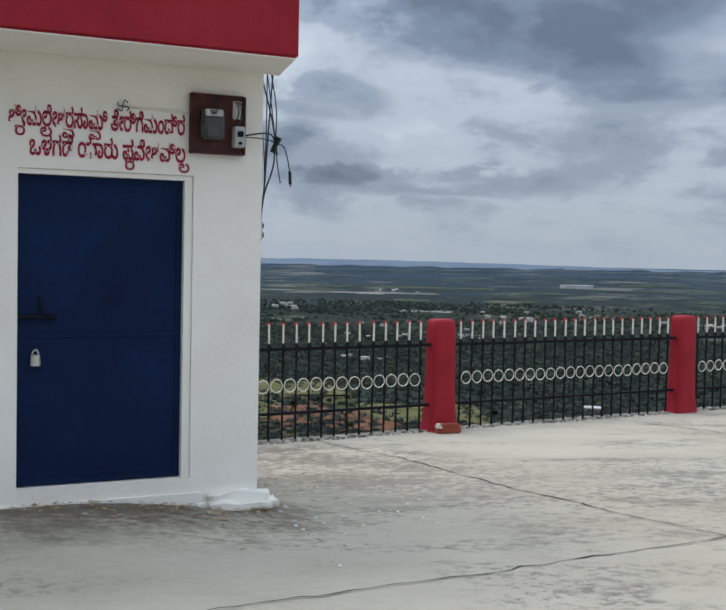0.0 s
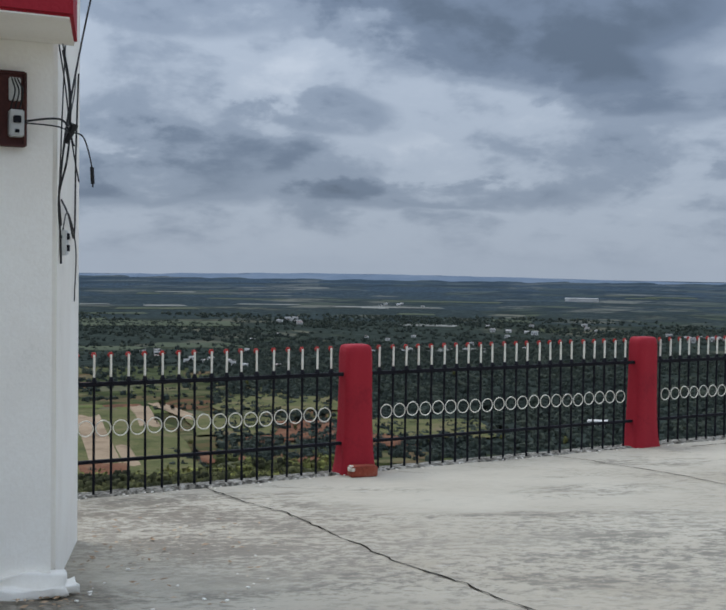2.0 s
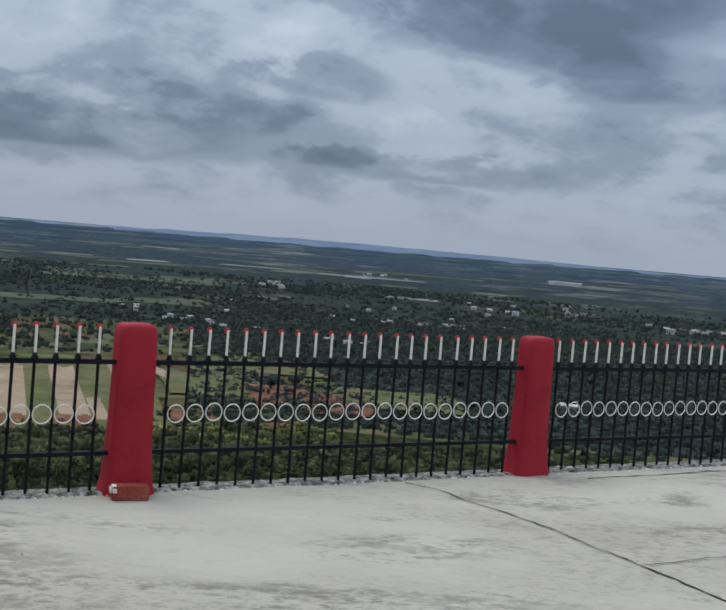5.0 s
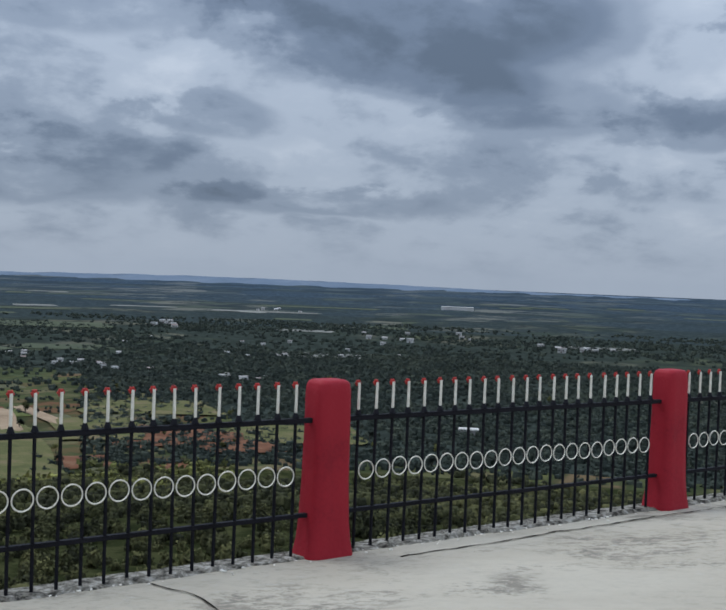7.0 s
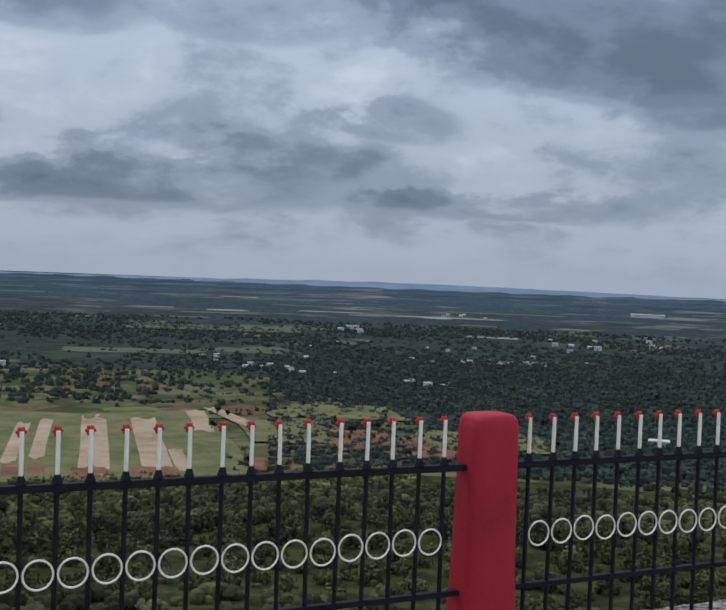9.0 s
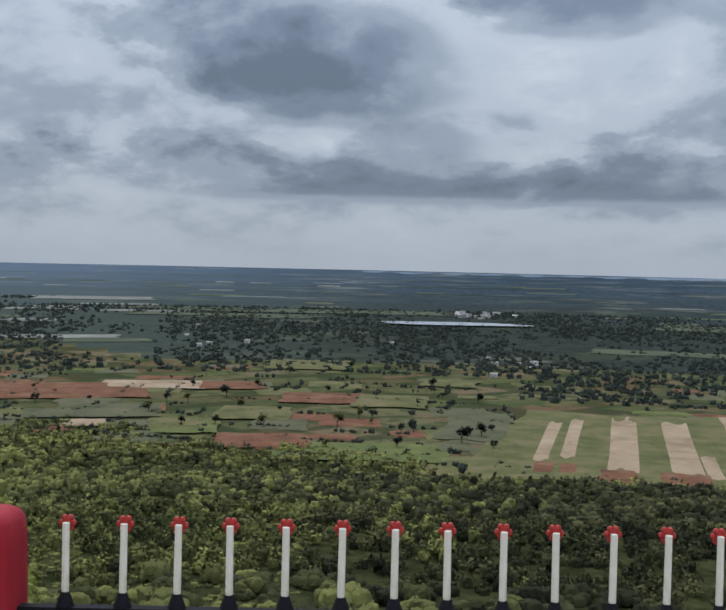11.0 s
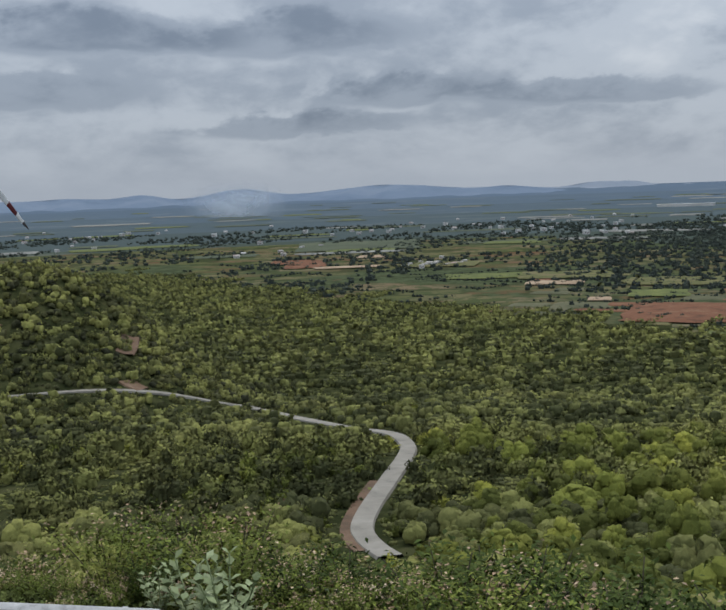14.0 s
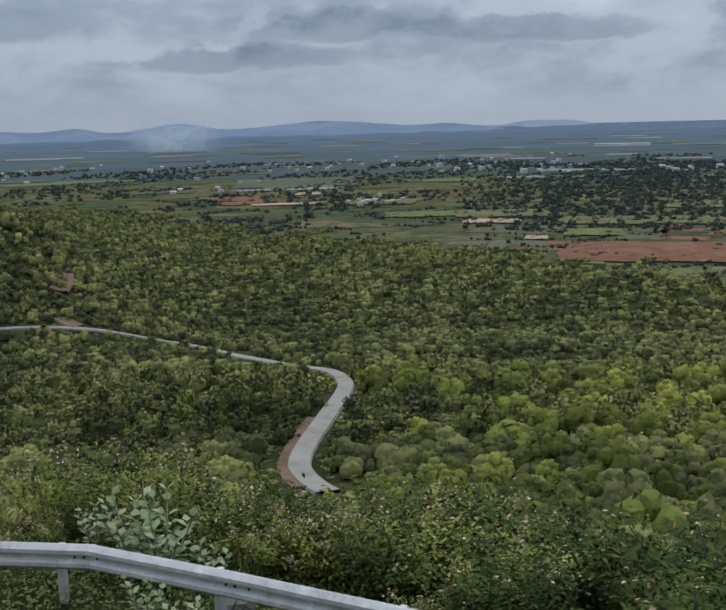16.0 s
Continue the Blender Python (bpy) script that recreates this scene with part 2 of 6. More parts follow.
def concrete():
    """Weathered terrace concrete: pale cement, grey-green stains, brown dirt."""
    m = bpy.data.materials.new("terrace_concrete")
    m.use_nodes = True
    N = Nodes(m.node_tree)
    pos = N.add("ShaderNodeNewGeometry").outputs["Position"]
    along = N.mapping(pos, (1.0, 1.7, 1.0), (0, 0, 24))
    broad = N.noise(along, 0.42, 5, 0.6, 0.25)
    stain = N.noise(along, 1.25, 8, 0.7, 0.3)
    grain = N.noise(pos, 38, 5, 0.65)
    speck = N.noise(N.mapping(pos, (1.0, 1.5, 1.0), (0, 0, 24)), 12.0, 7, 0.78, 0.1)
    col = N.ramp(broad, [(0.32, (0.43, 0.375, 0.285)), (0.44, (0.49, 0.437, 0.342)), (0.62, (0.555, 0.503, 0.402))])
    dirty = N.ramp(N.noise(N.mapping(pos, (1.0, 1.9, 1.0), (0, 0, 18), (3.1, 1.7, 0)), 0.55, 4, 0.6, 0.4), [(0.49, 0.05), (0.62, 0.9)])
    col = N.mix(N.math("MULTIPLY", N.ramp(N.math("ADD", N.math("MULTIPLY", stain, 0.5), N.math("MULTIPLY", speck, 0.5)), [(0.46, 0.0), (0.57, 0.95)]), dirty), col, (0.185, 0.162, 0.125))
    patch = N.math("MULTIPLY", N.ramp(broad, [(0.38, 1.0), (0.54, 0.0)]), N.ramp(speck, [(0.49, 0.0), (0.58, 0.45)]))
    col = N.mix(patch, col, (0.17, 0.155, 0.125))
    col = N.mix(N.math("MULTIPLY", N.ramp(speck, [(0.50, 0.0), (0.62, 0.8)]), N.math("ADD", 0.05, dirty)), col, (0.20, 0.185, 0.15))
    pale = N.noise(pos, 16, 4, 0.7)
    col = N.mix(N.ramp(pale, [(0.58, 0.0), (0.70, 0.6)]), col, (0.53, 0.495, 0.43))
    for sx, sy, reach, tint in ((-0.66, 8.7, 1.0, (0.20, 0.165, 0.12)), (-0.1, 8.3, 1.1, (0.19, 0.155, 0.115)), (0.4, 7.85, 0.9, (0.22, 0.185, 0.145)), (0.0, 7.6, 1.0, (0.22, 0.19, 0.15)), (-0.9, 6.0, 0.8, (0.15, 0.125, 0.085)), (0.8, 7.1, 0.8, (0.24, 0.21, 0.17)), (2.2, 7.5, 0.7, (0.20, 0.185, 0.15)), (2.85, 7.6, 0.9, (0.18, 0.165, 0.13)), (3.45, 7.4, 0.8, (0.19, 0.175, 0.14)), (2.6, 6.7, 0.7, (0.21, 0.195, 0.16)), (5.2, 9.3, 1.2, (0.20, 0.185, 0.155))):
        dist = N.add("ShaderNodeVectorMath", operation="DISTANCE")
        N.put(dist.inputs[0], pos)
        dist.inputs[1].default_value = (sx, sy, 0.05)
        spot = N.math("SUBTRACT", 1.15, N.math("DIVIDE", dist.outputs["Value"], reach), clamp=True)
        spot = N.math("MULTIPLY", spot, N.ramp(N.math("ADD", N.math("MULTIPLY", stain, 0.35), N.math("MULTIPLY", speck, 0.65)), [(0.455, 0.0), (0.55, 0.85)]))
        col = N.mix(spot, col, tint)
    # mud and leaf dust gathered along the foot of the hut's front wall
    from_wall = N.add("ShaderNodeVectorMath", operation="DOT_PRODUCT")
    N.put(from_wall.inputs[0], pos)
    from_wall.inputs[1].default_value = (0.438, -0.899, 0.0)
    along_wall = N.add("ShaderNodeVectorMath", operation="DOT_PRODUCT")
    N.put(along_wall.inputs[0], pos)
    along_wall.inputs[1].default_value = (-0.899, -0.438, 0.0)
    off = N.math("ADD", from_wall.outputs["Value"], 5.993)
    band = N.math("SUBTRACT", 1.25, N.math("DIVIDE", off, 0.62), clamp=True)
    band = N.math("MULTIPLY", band, N.math("MULTIPLY", N.math("ADD", along_wall.outputs["Value"], 2.65), 2.5, clamp=True))
    band = N.math("MULTIPLY", band, N.ramp(N.math("ADD", N.math("MULTIPLY", stain, 0.5), N.math("MULTIPLY", speck, 0.5)), [(0.34, 0.15), (0.52, 0.95)]))
    col = N.mix(band, col, (0.105, 0.085, 0.055))
    col = N.mix(N.math("MULTIPLY", grain, 0.35), col, (0.37, 0.345, 0.30))
    bsdf = N.add("ShaderNodeBsdfPrincipled")
    N.put(bsdf.inputs["Base Color"], col)
    N.put(bsdf.inputs["Roughness"], N.math("ADD", 0.72, N.math("MULTIPLY", stain, 0.25)))
    bsdf.inputs["Specular IOR Level"].default_value = 0.25
    b = N.add("ShaderNodeBump")
    b.inputs["Strength"].default_value = 0.6
    b.inputs["Distance"].default_value = 0.016
    N.put(b.inputs["Height"], N.math("ADD", grain, N.math("MULTIPLY", speck, 1.4)))
    N.put(bsdf.inputs["Normal"], b.outputs[0])
    N.t.links.new(bsdf.outputs[0], N.add("ShaderNodeOutputMaterial").inputs[0])
    return m


def foliage(name, colours, rough=0.8, flick=0.09, spec=0.05):
    """Leaves: each crown has its own shade, each clump of leaves differs a little."""
    m = bpy.data.materials.new(name)
    m.use_nodes = True
    N = Nodes(m.node_tree)
    pos = N.add("ShaderNodeNewGeometry").outputs["Position"]
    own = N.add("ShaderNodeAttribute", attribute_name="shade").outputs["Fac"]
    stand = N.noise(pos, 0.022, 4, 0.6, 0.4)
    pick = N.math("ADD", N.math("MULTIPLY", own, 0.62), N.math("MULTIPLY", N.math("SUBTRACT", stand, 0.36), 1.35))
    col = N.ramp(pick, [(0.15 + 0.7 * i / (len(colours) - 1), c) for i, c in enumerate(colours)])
    rnd = N.add("ShaderNodeNewGeometry").outputs["Random Per Island"]
    hsv = N.add("ShaderNodeHueSaturation")
    N.put(hsv.inputs["Color"], col)
    mottle = N.noise(pos, 2.1, 6, 0.75)
    N.put(hsv.inputs["Value"], N.math("ADD", 0.52 - flick, N.math("ADD", N.math("MULTIPLY", rnd, 2 * flick), N.math("MULTIPLY", mottle, 1.0))))
    N.put(hsv.inputs["Hue"], N.math("ADD", 0.488, N.math("MULTIPLY", own, 0.024)))
    bsdf = N.add("ShaderNodeBsdfPrincipled")
    N.put(bsdf.inputs["Base Color"], hsv.outputs[0])
    bsdf.inputs["Roughness"].default_value = rough
    bsdf.inputs["Specular IOR Level"].default_value = spec
    grown = N.add("ShaderNodeVectorMath", operation="NORMALIZE")
    N.put(grown.inputs[0], N.add("ShaderNodeAttribute", attribute_name="outward").outputs["Vector"])
    b = N.add("ShaderNodeBump")
    N.put(b.inputs["Normal"], grown.outputs[0])
    b.inputs["Strength"].default_value = 0.6
    b.inputs["Distance"].default_value = 0.3
    N.put(b.inputs["Height"], mottle)
    N.put(bsdf.inputs["Normal"], b.outputs[0])
    N.t.links.new(bsdf.outputs[0], N.add("ShaderNodeOutputMaterial").inputs[0])
    return m


LEAF = foliage("hill_foliage", [(0.052, 0.059, 0.024), (0.122, 0.126, 0.044), (0.196, 0.196, 0.062), (0.262, 0.252, 0.078)])
# Brown-green dry scrub, its colour darkened for the cloud shade below the fence.
LEAF_DRY_SHADED = foliage("dry_shaded_foliage", [(0.026, 0.029, 0.016), (0.050, 0.053, 0.025), (0.080, 0.081, 0.035), (0.130, 0.122, 0.052)])
LEAF_BRIGHT = foliage("young_foliage", [(0.066, 0.080, 0.020), (0.165, 0.178, 0.038), (0.315, 0.295, 0.056)])
# Grey-green leaf colour with the plain's distance haze mixed in.
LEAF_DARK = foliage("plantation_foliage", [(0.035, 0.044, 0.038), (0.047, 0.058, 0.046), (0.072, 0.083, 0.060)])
CONCRETE = concrete()
CRACK_M = mat("dirt_in_joint", [(0.014, 0.012, 0.010), (0.028, 0.025, 0.020), (0.06, 0.054, 0.046)], 8, 0.95, 0.3, 40, space="World", spec=0.0)


def patchwork(name, greens, tract, woods, wood_colour, fine_colour=(0.06, 0.075, 0.035), edge_colour=(0.035, 0.045, 0.022), grove=0.05, west_haze=None):
    """Farmland: strips and plots of differing crops, with dark tracts of palms between them."""
    m = bpy.data.materials.new(name)
    m.use_nodes = True
    N = Nodes(m.node_tree)
    pos = N.add("ShaderNodeNewGeometry").outputs["Position"]
    bend = N.add("ShaderNodeVectorMath", operation="ADD")
    N.put(bend.inputs[0], N.mapping(pos, (1, 1, 0), (0, 0, 24)))
    wob = N.add("ShaderNodeTexNoise")
    N.put(wob.inputs["Vector"], pos)
    wob.inputs["Scale"].default_value = 0.006
    sc = N.add("ShaderNodeVectorMath", operation="SCALE")
    N.put(sc.inputs[0], wob.outputs[1])
    sc.inputs["Scale"].default_value = 60
    N.put(bend.inputs[1], sc.outputs[0])
    vor = N.add("ShaderNodeTexVoronoi", voronoi_dimensions="2D", distance="CHEBYCHEV")
    N.put(vor.inputs["Vector"], N.mapping(bend.outputs[0], (1.0, 0.55, 1.0)))
    vor.inputs["Scale"].default_value = 1.0 / tract
    cell = N.add("ShaderNodeSeparateColor")
    N.put(cell.inputs[0], vor.outputs["Color"])
    n = len(greens)
    col = N.ramp(cell.outputs[0], [(i / n, c) for i, c in enumerate(greens)], smooth=False)
    fine = N.noise(pos, 0.09, 6, 0.65)
    groves = N.noise(N.mapping(pos, (1, 1, 0)), grove, 5, 0.7, 0.6)
    col = N.mix(N.ramp(groves, [(0.49, 0.0), (0.56, 0.85)]), col, fine_colour)
    col = N.mix(N.math("MULTIPLY", fine, 0.4), col, fine_colour)
    edge = N.ramp(vor.outputs["Distance"], [(0.40, 0.0), (0.52, 0.7)])
    col = N.mix(edge, col, edge_colour)
    wood = N.noise(N.mapping(pos, (1, 1, 0)), 0.0024, 6, 0.6, 0.8)
    wood = N.math("ADD", wood, N.math("MULTIPLY", N.math("SUBTRACT", fine, 0.5), 0.12))
    col = N.mix(N.ramp(wood, [(woods - 0.03, 0.0), (woods + 0.03, 1.0)]), col, N.mix(N.ramp(fine, [(0.42, 0.0), (0.62, 1.0)]), wood_colour, tuple(1.7 * c for c in wood_colour)))
    # Haze tint mixed into the plots' colour, growing towards the west.
    if west_haze:
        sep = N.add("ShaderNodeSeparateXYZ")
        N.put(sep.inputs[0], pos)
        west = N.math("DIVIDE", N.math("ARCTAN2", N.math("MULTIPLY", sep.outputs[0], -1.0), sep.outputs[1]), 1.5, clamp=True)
        col = N.mix(N.ramp(west, [(0.25, 0.0), (0.62, 0.7)]), col, west_haze)
    bsdf = N.add("ShaderNodeBsdfPrincipled")
    N.put(bsdf.inputs["Base Color"], col)
    bsdf.inputs["Roughness"].default_value = 0.95
    bsdf.inputs["Specular IOR Level"].default_value = 0.0
    N.t.links.new(bsdf.outputs[0], N.add("ShaderNodeOutputMaterial").inputs[0])
    return m


CROPS = [(0.095, 0.098, 0.042), (0.125, 0.122, 0.052), (0.16, 0.105, 0.065), (0.070, 0.080, 0.034), (0.19, 0.15, 0.095), (0.15, 0.076, 0.048), (0.086, 0.094, 0.042), (0.15, 0.128, 0.070)]
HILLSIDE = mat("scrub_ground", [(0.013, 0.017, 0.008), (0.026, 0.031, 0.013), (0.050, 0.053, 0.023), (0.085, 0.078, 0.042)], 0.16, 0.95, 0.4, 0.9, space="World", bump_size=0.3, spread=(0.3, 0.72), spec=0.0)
FARMLAND = patchwork("farmland", CROPS, 24.0, 0.585, (0.046, 0.056, 0.030), grove=0.07)
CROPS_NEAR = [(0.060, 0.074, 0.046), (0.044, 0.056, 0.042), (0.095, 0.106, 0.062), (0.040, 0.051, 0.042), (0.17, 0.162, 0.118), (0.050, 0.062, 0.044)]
# The plots' colours turned blue-grey for distance haze.
CROPS_HAZED = [(0.056, 0.076, 0.090), (0.046, 0.066, 0.084), (0.095, 0.114, 0.116), (0.048, 0.068, 0.085), (0.17, 0.18, 0.175), (0.052, 0.072, 0.086)]


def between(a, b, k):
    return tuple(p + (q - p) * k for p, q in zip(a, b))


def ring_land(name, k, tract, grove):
    """Farmland of the middle distance, k of the way from the near plots to the far plain; distance haze is put into its
    colours.
    """
    return patchwork(name, [between(a, b, k) for a, b in zip(CROPS_NEAR, CROPS_HAZED)], tract, 0.45 + 0.1 * k, between((0.028, 0.035, 0.030), (0.038, 0.056, 0.077), k), between((0.029, 0.036, 0.031), (0.042, 0.060, 0.077), k), between((0.025, 0.032, 0.028), (0.034, 0.052, 0.072), k), grove=grove, west_haze=between((0.072, 0.090, 0.074), (0.125, 0.164, 0.212), k))


MIDLAND = [ring_land("hazed_farmland", k, 60 + 90 * k, 0.018 - 0.011 * k) for k in (0.0, 0.2, 0.4, 0.6, 0.8)]
FARLAND = ring_land("hazed_far_plain", 1.0, 150.0, 0.007)
# Hill colours carry the blue and the paleness of distance haze.
HAZED_HILL = mat("haze_blue_hill", [(0.13, 0.17, 0.225), (0.15, 0.192, 0.25), (0.175, 0.215, 0.27)], 0.003, 0.95, 0.0, 0.02, space="World", spec=0.0)
PALE_HAZED_HILL = mat("haze_pale_hill", [(0.19, 0.225, 0.27), (0.22, 0.25, 0.29)], 0.003, 0.95, 0.0, 0.02, space="World", spec=0.0)
WATER = mat("lake_water", [(0.30, 0.33, 0.36), (0.42, 0.45, 0.48)], 0.01, 0.15, 0.0, 0.2, space="World", spec=0.5)

# ---- mesh helpers ----


def part(name, bm, material, parent=None, label=""):
    me = bpy.data.meshes.new(name)
    bm.normal_update()
    bm.to_mesh(me)
    bm.free()
    for m in material if isinstance(material, (list, tuple)) else [material]:
        me.materials.append(m)
    ob = new(name, me)
    ob.parent = parent
    return tagged(ob, label) if label else ob


def empty(name, at=(0, 0, 0), rz=0.0):
    ob = new(name)
    ob.empty_display_size = 0.2
    ob.matrix_world = pose(*at, 0, 0, rz)
    return ob


def smooth(ob):
    for p in ob.data.polygons:
        p.use_smooth = True
    return ob


def box(bm, size, centre=(0, 0, 0), bevel=0.0, rz=0.0):
    g = bmesh.ops.create_cube(bm, size=1.0, matrix=Matrix.Translation(centre) @ Matrix.Rotation(radians(rz), 4, "Z") @ Matrix.Diagonal((*size, 1)))
    if bevel:
        edges = list({e for v in g["verts"] for e in v.link_edges})
        bmesh.ops.bevel(bm, geom=edges, offset=bevel, segments=2, affect="EDGES", clamp_overlap=True)
    return g["verts"]


def rod(bm, a, b, r, r2=None, sides=8):
    a, b = Vector(a), Vector(b)
    m = Matrix.Translation((a + b) / 2) @ (b - a).to_track_quat("Z", "Y").to_matrix().to_4x4()
    bmesh.ops.create_cone(bm, cap_ends=True, segments=sides, radius1=r, radius2=r if r2 is None else r2, depth=(b - a).length, matrix=m)


def prism(bm, pts, z0, z1):
    lo = [bm.verts.new((x, y, z0)) for x, y in pts]
    hi = [bm.verts.new((x, y, z1)) for x, y in pts]
    bm.faces.new(hi)
    bm.faces.new(lo[::-1])
    for i in range(len(pts)):
        j = (i + 1) % len(pts)
        bm.faces.new((lo[i], lo[j], hi[j], hi[i]))
    bmesh.ops.recalc_face_normals(bm, faces=bm.faces[:])


def tube(bm, pts, r, sides=6):
    for a, b in zip(pts, pts[1:]):
        rod(bm, a, b, r, sides=sides)


def curve_points(pts, n=10):
    """A smooth run of points through pts."""
    out = []
    P = [Vector(p) for p in pts]
    P = [2 * P[0] - P[1]] + P + [2 * P[-1] - P[-2]]
    for i in range(1, len(P) - 2):
        for k in range(n):
            t = k / n
            out.append(0.5 * ((2 * P[i]) + (P[i + 1] - P[i - 1]) * t + (2 * P[i - 1] - 5 * P[i] + 4 * P[i + 1] - P[i + 2]) * t * t + (3 * P[i] - P[i - 1] - 3 * P[i + 1] + P[i + 2]) * t ** 3))
    out.append(P[-2])
    return out


def quads_mesh(name, quads, shades=None, outward=None):
    """A mesh from an array of quads, n x 4 x 3."""
    q = np.asarray(quads, dtype=np.float32)
    n = len(q)
    me = bpy.data.meshes.new(name)
    me.vertices.add(4 * n)
    me.vertices.foreach_set("co", q.reshape(-1))
    me.loops.add(4 * n)
    me.loops.foreach_set("vertex_index", np.arange(4 * n, dtype=np.int32))
    me.polygons.add(n)
    me.polygons.foreach_set("loop_start", np.arange(0, 4 * n, 4, dtype=np.int32))
    me.polygons.foreach_set("loop_total", np.full(n, 4, dtype=np.int32))
    me.update(calc_edges=True)
    if shades is not None:
        me.attributes.new("shade", "FLOAT", "FACE").data.foreach_set("value", np.asarray(shades, dtype=np.float32))
    if outward is not None:
        me.attributes.new("outward", "FLOAT_VECTOR", "POINT").data.foreach_set("vector", np.asarray(outward, dtype=np.float32).reshape(-1))
    return me


RNG = np.random.default_rng(7)


def lump(r, centre, rad, seg):
    """One uneven leafy mass: a faceted dome, open below."""
    out = []
    g = np.linspace(-1, 1, seg + 1)
    seed = r.uniform(0, 50)

    def at(p):
        v = Vector(p).normalized()
        k = 1 + 0.42 * noise.noise(v * 1.9 + Vector((seed, 0, 0))) + 0.30 * noise.noise(v * 4.3 + Vector((0, seed, 0)))
        return np.array(v) * k * rad * np.array((1, 1, 0.86)) + centre

    faces = [lambda a, b: (a, b, 1), lambda a, b: (a, -1, b), lambda a, b: (1, a, b), lambda a, b: (-a, 1, b), lambda a, b: (-1, -a, b)]
    for f in faces:
        for x0, x1 in zip(g, g[1:]):
            for y0, y1 in zip(g, g[1:]):
                out.append([at(f(x0, y0)), at(f(x1, y0)), at(f(x1, y1)), at(f(x0, y1))])
    return out


def crown(lumps, seg, cards, size, seed, flat=0.7):
    """A crown of unit radius: a heap of uneven leafy masses with loose sprays standing out of it."""
    r = np.random.default_rng(seed)
    cen = r.normal(size=(lumps, 3))
    cen *= (r.uniform(0.30, 0.62, lumps) / np.linalg.norm(cen, axis=1))[:, None]
    cen[:, 2] = np.abs(cen[:, 2]) * flat + 0.28
    rad = r.uniform(0.30, 0.50, lumps) * (0.74 if lumps > 12 else 0.85 if lumps > 7 else 1.0)
    if lumps == 1:
        cen[0], rad[0] = (0, 0, 0.25), 0.85
    quads, round_ = [], []
    for c, k in zip(cen, rad):
        here = lump(r, c, k * (0.62 if seg == 1 and cards > 60 else 0.86), seg)
        quads += here
        round_ += [[v - c for v in q] for q in here]
    round_ = np.array(round_)
    if cards:
        which = r.integers(0, lumps, cards)
        d = r.normal(size=(cards, 3))
        d[:, 2] = d[:, 2] * 0.8 + 0.4
        d /= np.linalg.norm(d, axis=1)[:, None]
        c = cen[which] + d * (rad[which] * r.uniform(0.62, 1.12, cards))[:, None]
        nrm = d + r.normal(size=(cards, 3)) * 0.5
        nrm /= np.linalg.norm(nrm, axis=1)[:, None]
        t = np.cross(nrm, r.normal(size=(cards, 3)))
        t /= np.linalg.norm(t, axis=1)[:, None]
        b = np.cross(nrm, t)
        sz = size * r.uniform(0.55, 1.25, cards)[:, None]
        w = sz * r.uniform(0.5, 0.85, cards)[:, None]
        round_ = np.concatenate([round_, np.repeat(d[:, None], 4, axis=1)])
        quads = np.concatenate([np.array(quads), np.stack([c - t * sz, c - b * w, c + t * sz * 1.1, c + b * w], axis=1)])
    round_ /= np.linalg.norm(round_, axis=2)[:, :, None]
    return np.array(quads), round_, 5 * seg * seg * lumps


def scatter(template_list, xyz, radius, height):
    """Copies of crowns at the points, joined into one array of quads."""
    out, shades, outward = [], [], []
    pick = RNG.integers(0, len(template_list), len(xyz))
    turn = RNG.uniform(0, 2 * math.pi, len(xyz))
    for k, (tq, bulge, inner) in enumerate(template_list):
        sel = np.where(pick == k)[0]
        if not len(sel):
            continue
        c, s = np.cos(turn[sel]), np.sin(turn[sel])
        x, y, z = tq[..., 0], tq[..., 1], tq[..., 2]
        X = c[:, None, None] * x - s[:, None, None] * y
        Y = s[:, None, None] * x + c[:, None, None] * y
        q = np.stack([X * radius[sel][:, None, None], Y * radius[sel][:, None, None], z[None] * height[sel][:, None, None]], axis=-1)
        rad = tq - (0, 0, 0.05)
        rad = rad / (np.linalg.norm(rad, axis=2)[:, :, None] + 1e-9)
        fac = np.cross(tq[:, 1] - tq[:, 0], tq[:, 3] - tq[:, 0])
        fac /= np.linalg.norm(fac, axis=1)[:, None] + 1e-9
        fac *= np.where((fac * rad[:, 0]).sum(1) < 0, -1, 1)[:, None]
        n = (rad * 0.55 + bulge * 0.7 + fac[:, None] * 0.12 + (0, 0, 0.05)).reshape(-1, 3)
        nx = c[:, None] * n[:, 0] - s[:, None] * n[:, 1]
        ny = s[:, None] * n[:, 0] + c[:, None] * n[:, 1]
        outward.append(np.stack([nx, ny, np.broadcast_to(n[:, 2], nx.shape)], -1).reshape(-1, 3))
        out.append((q + xyz[sel][:, None, None, :]).reshape(-1, 4, 3))
        # Lump faces pick a darker leaf tone: inner crown shade put into colour.
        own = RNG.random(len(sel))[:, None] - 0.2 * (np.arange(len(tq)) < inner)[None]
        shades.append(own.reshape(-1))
    return np.concatenate(out), np.concatenate(shades), np.concatenate(outward)


# ---- plan ----
A = Vector((0.741, 10.413))
FENCE = 30.34
U = Vector((math.cos(radians(FENCE)), math.sin(radians(FENCE))))
Nn = Vector((-U.y, U.x))
BAY = 3.13
EDGE = -0.066
EYE = Vector((1.78, 10.45))


def floor_z(d):
    """Height of the terrace floor d metres inside the fence: it falls towards the fence."""
    d = max(0.0, d)
    return EDGE + 0.055 * min(d, 4.5) + (0.0 if d < 4.5 else 0.004 * (d - 4.5))


def inside(x, y):
    return -((Vector((x, y)) - A).dot(Nn))


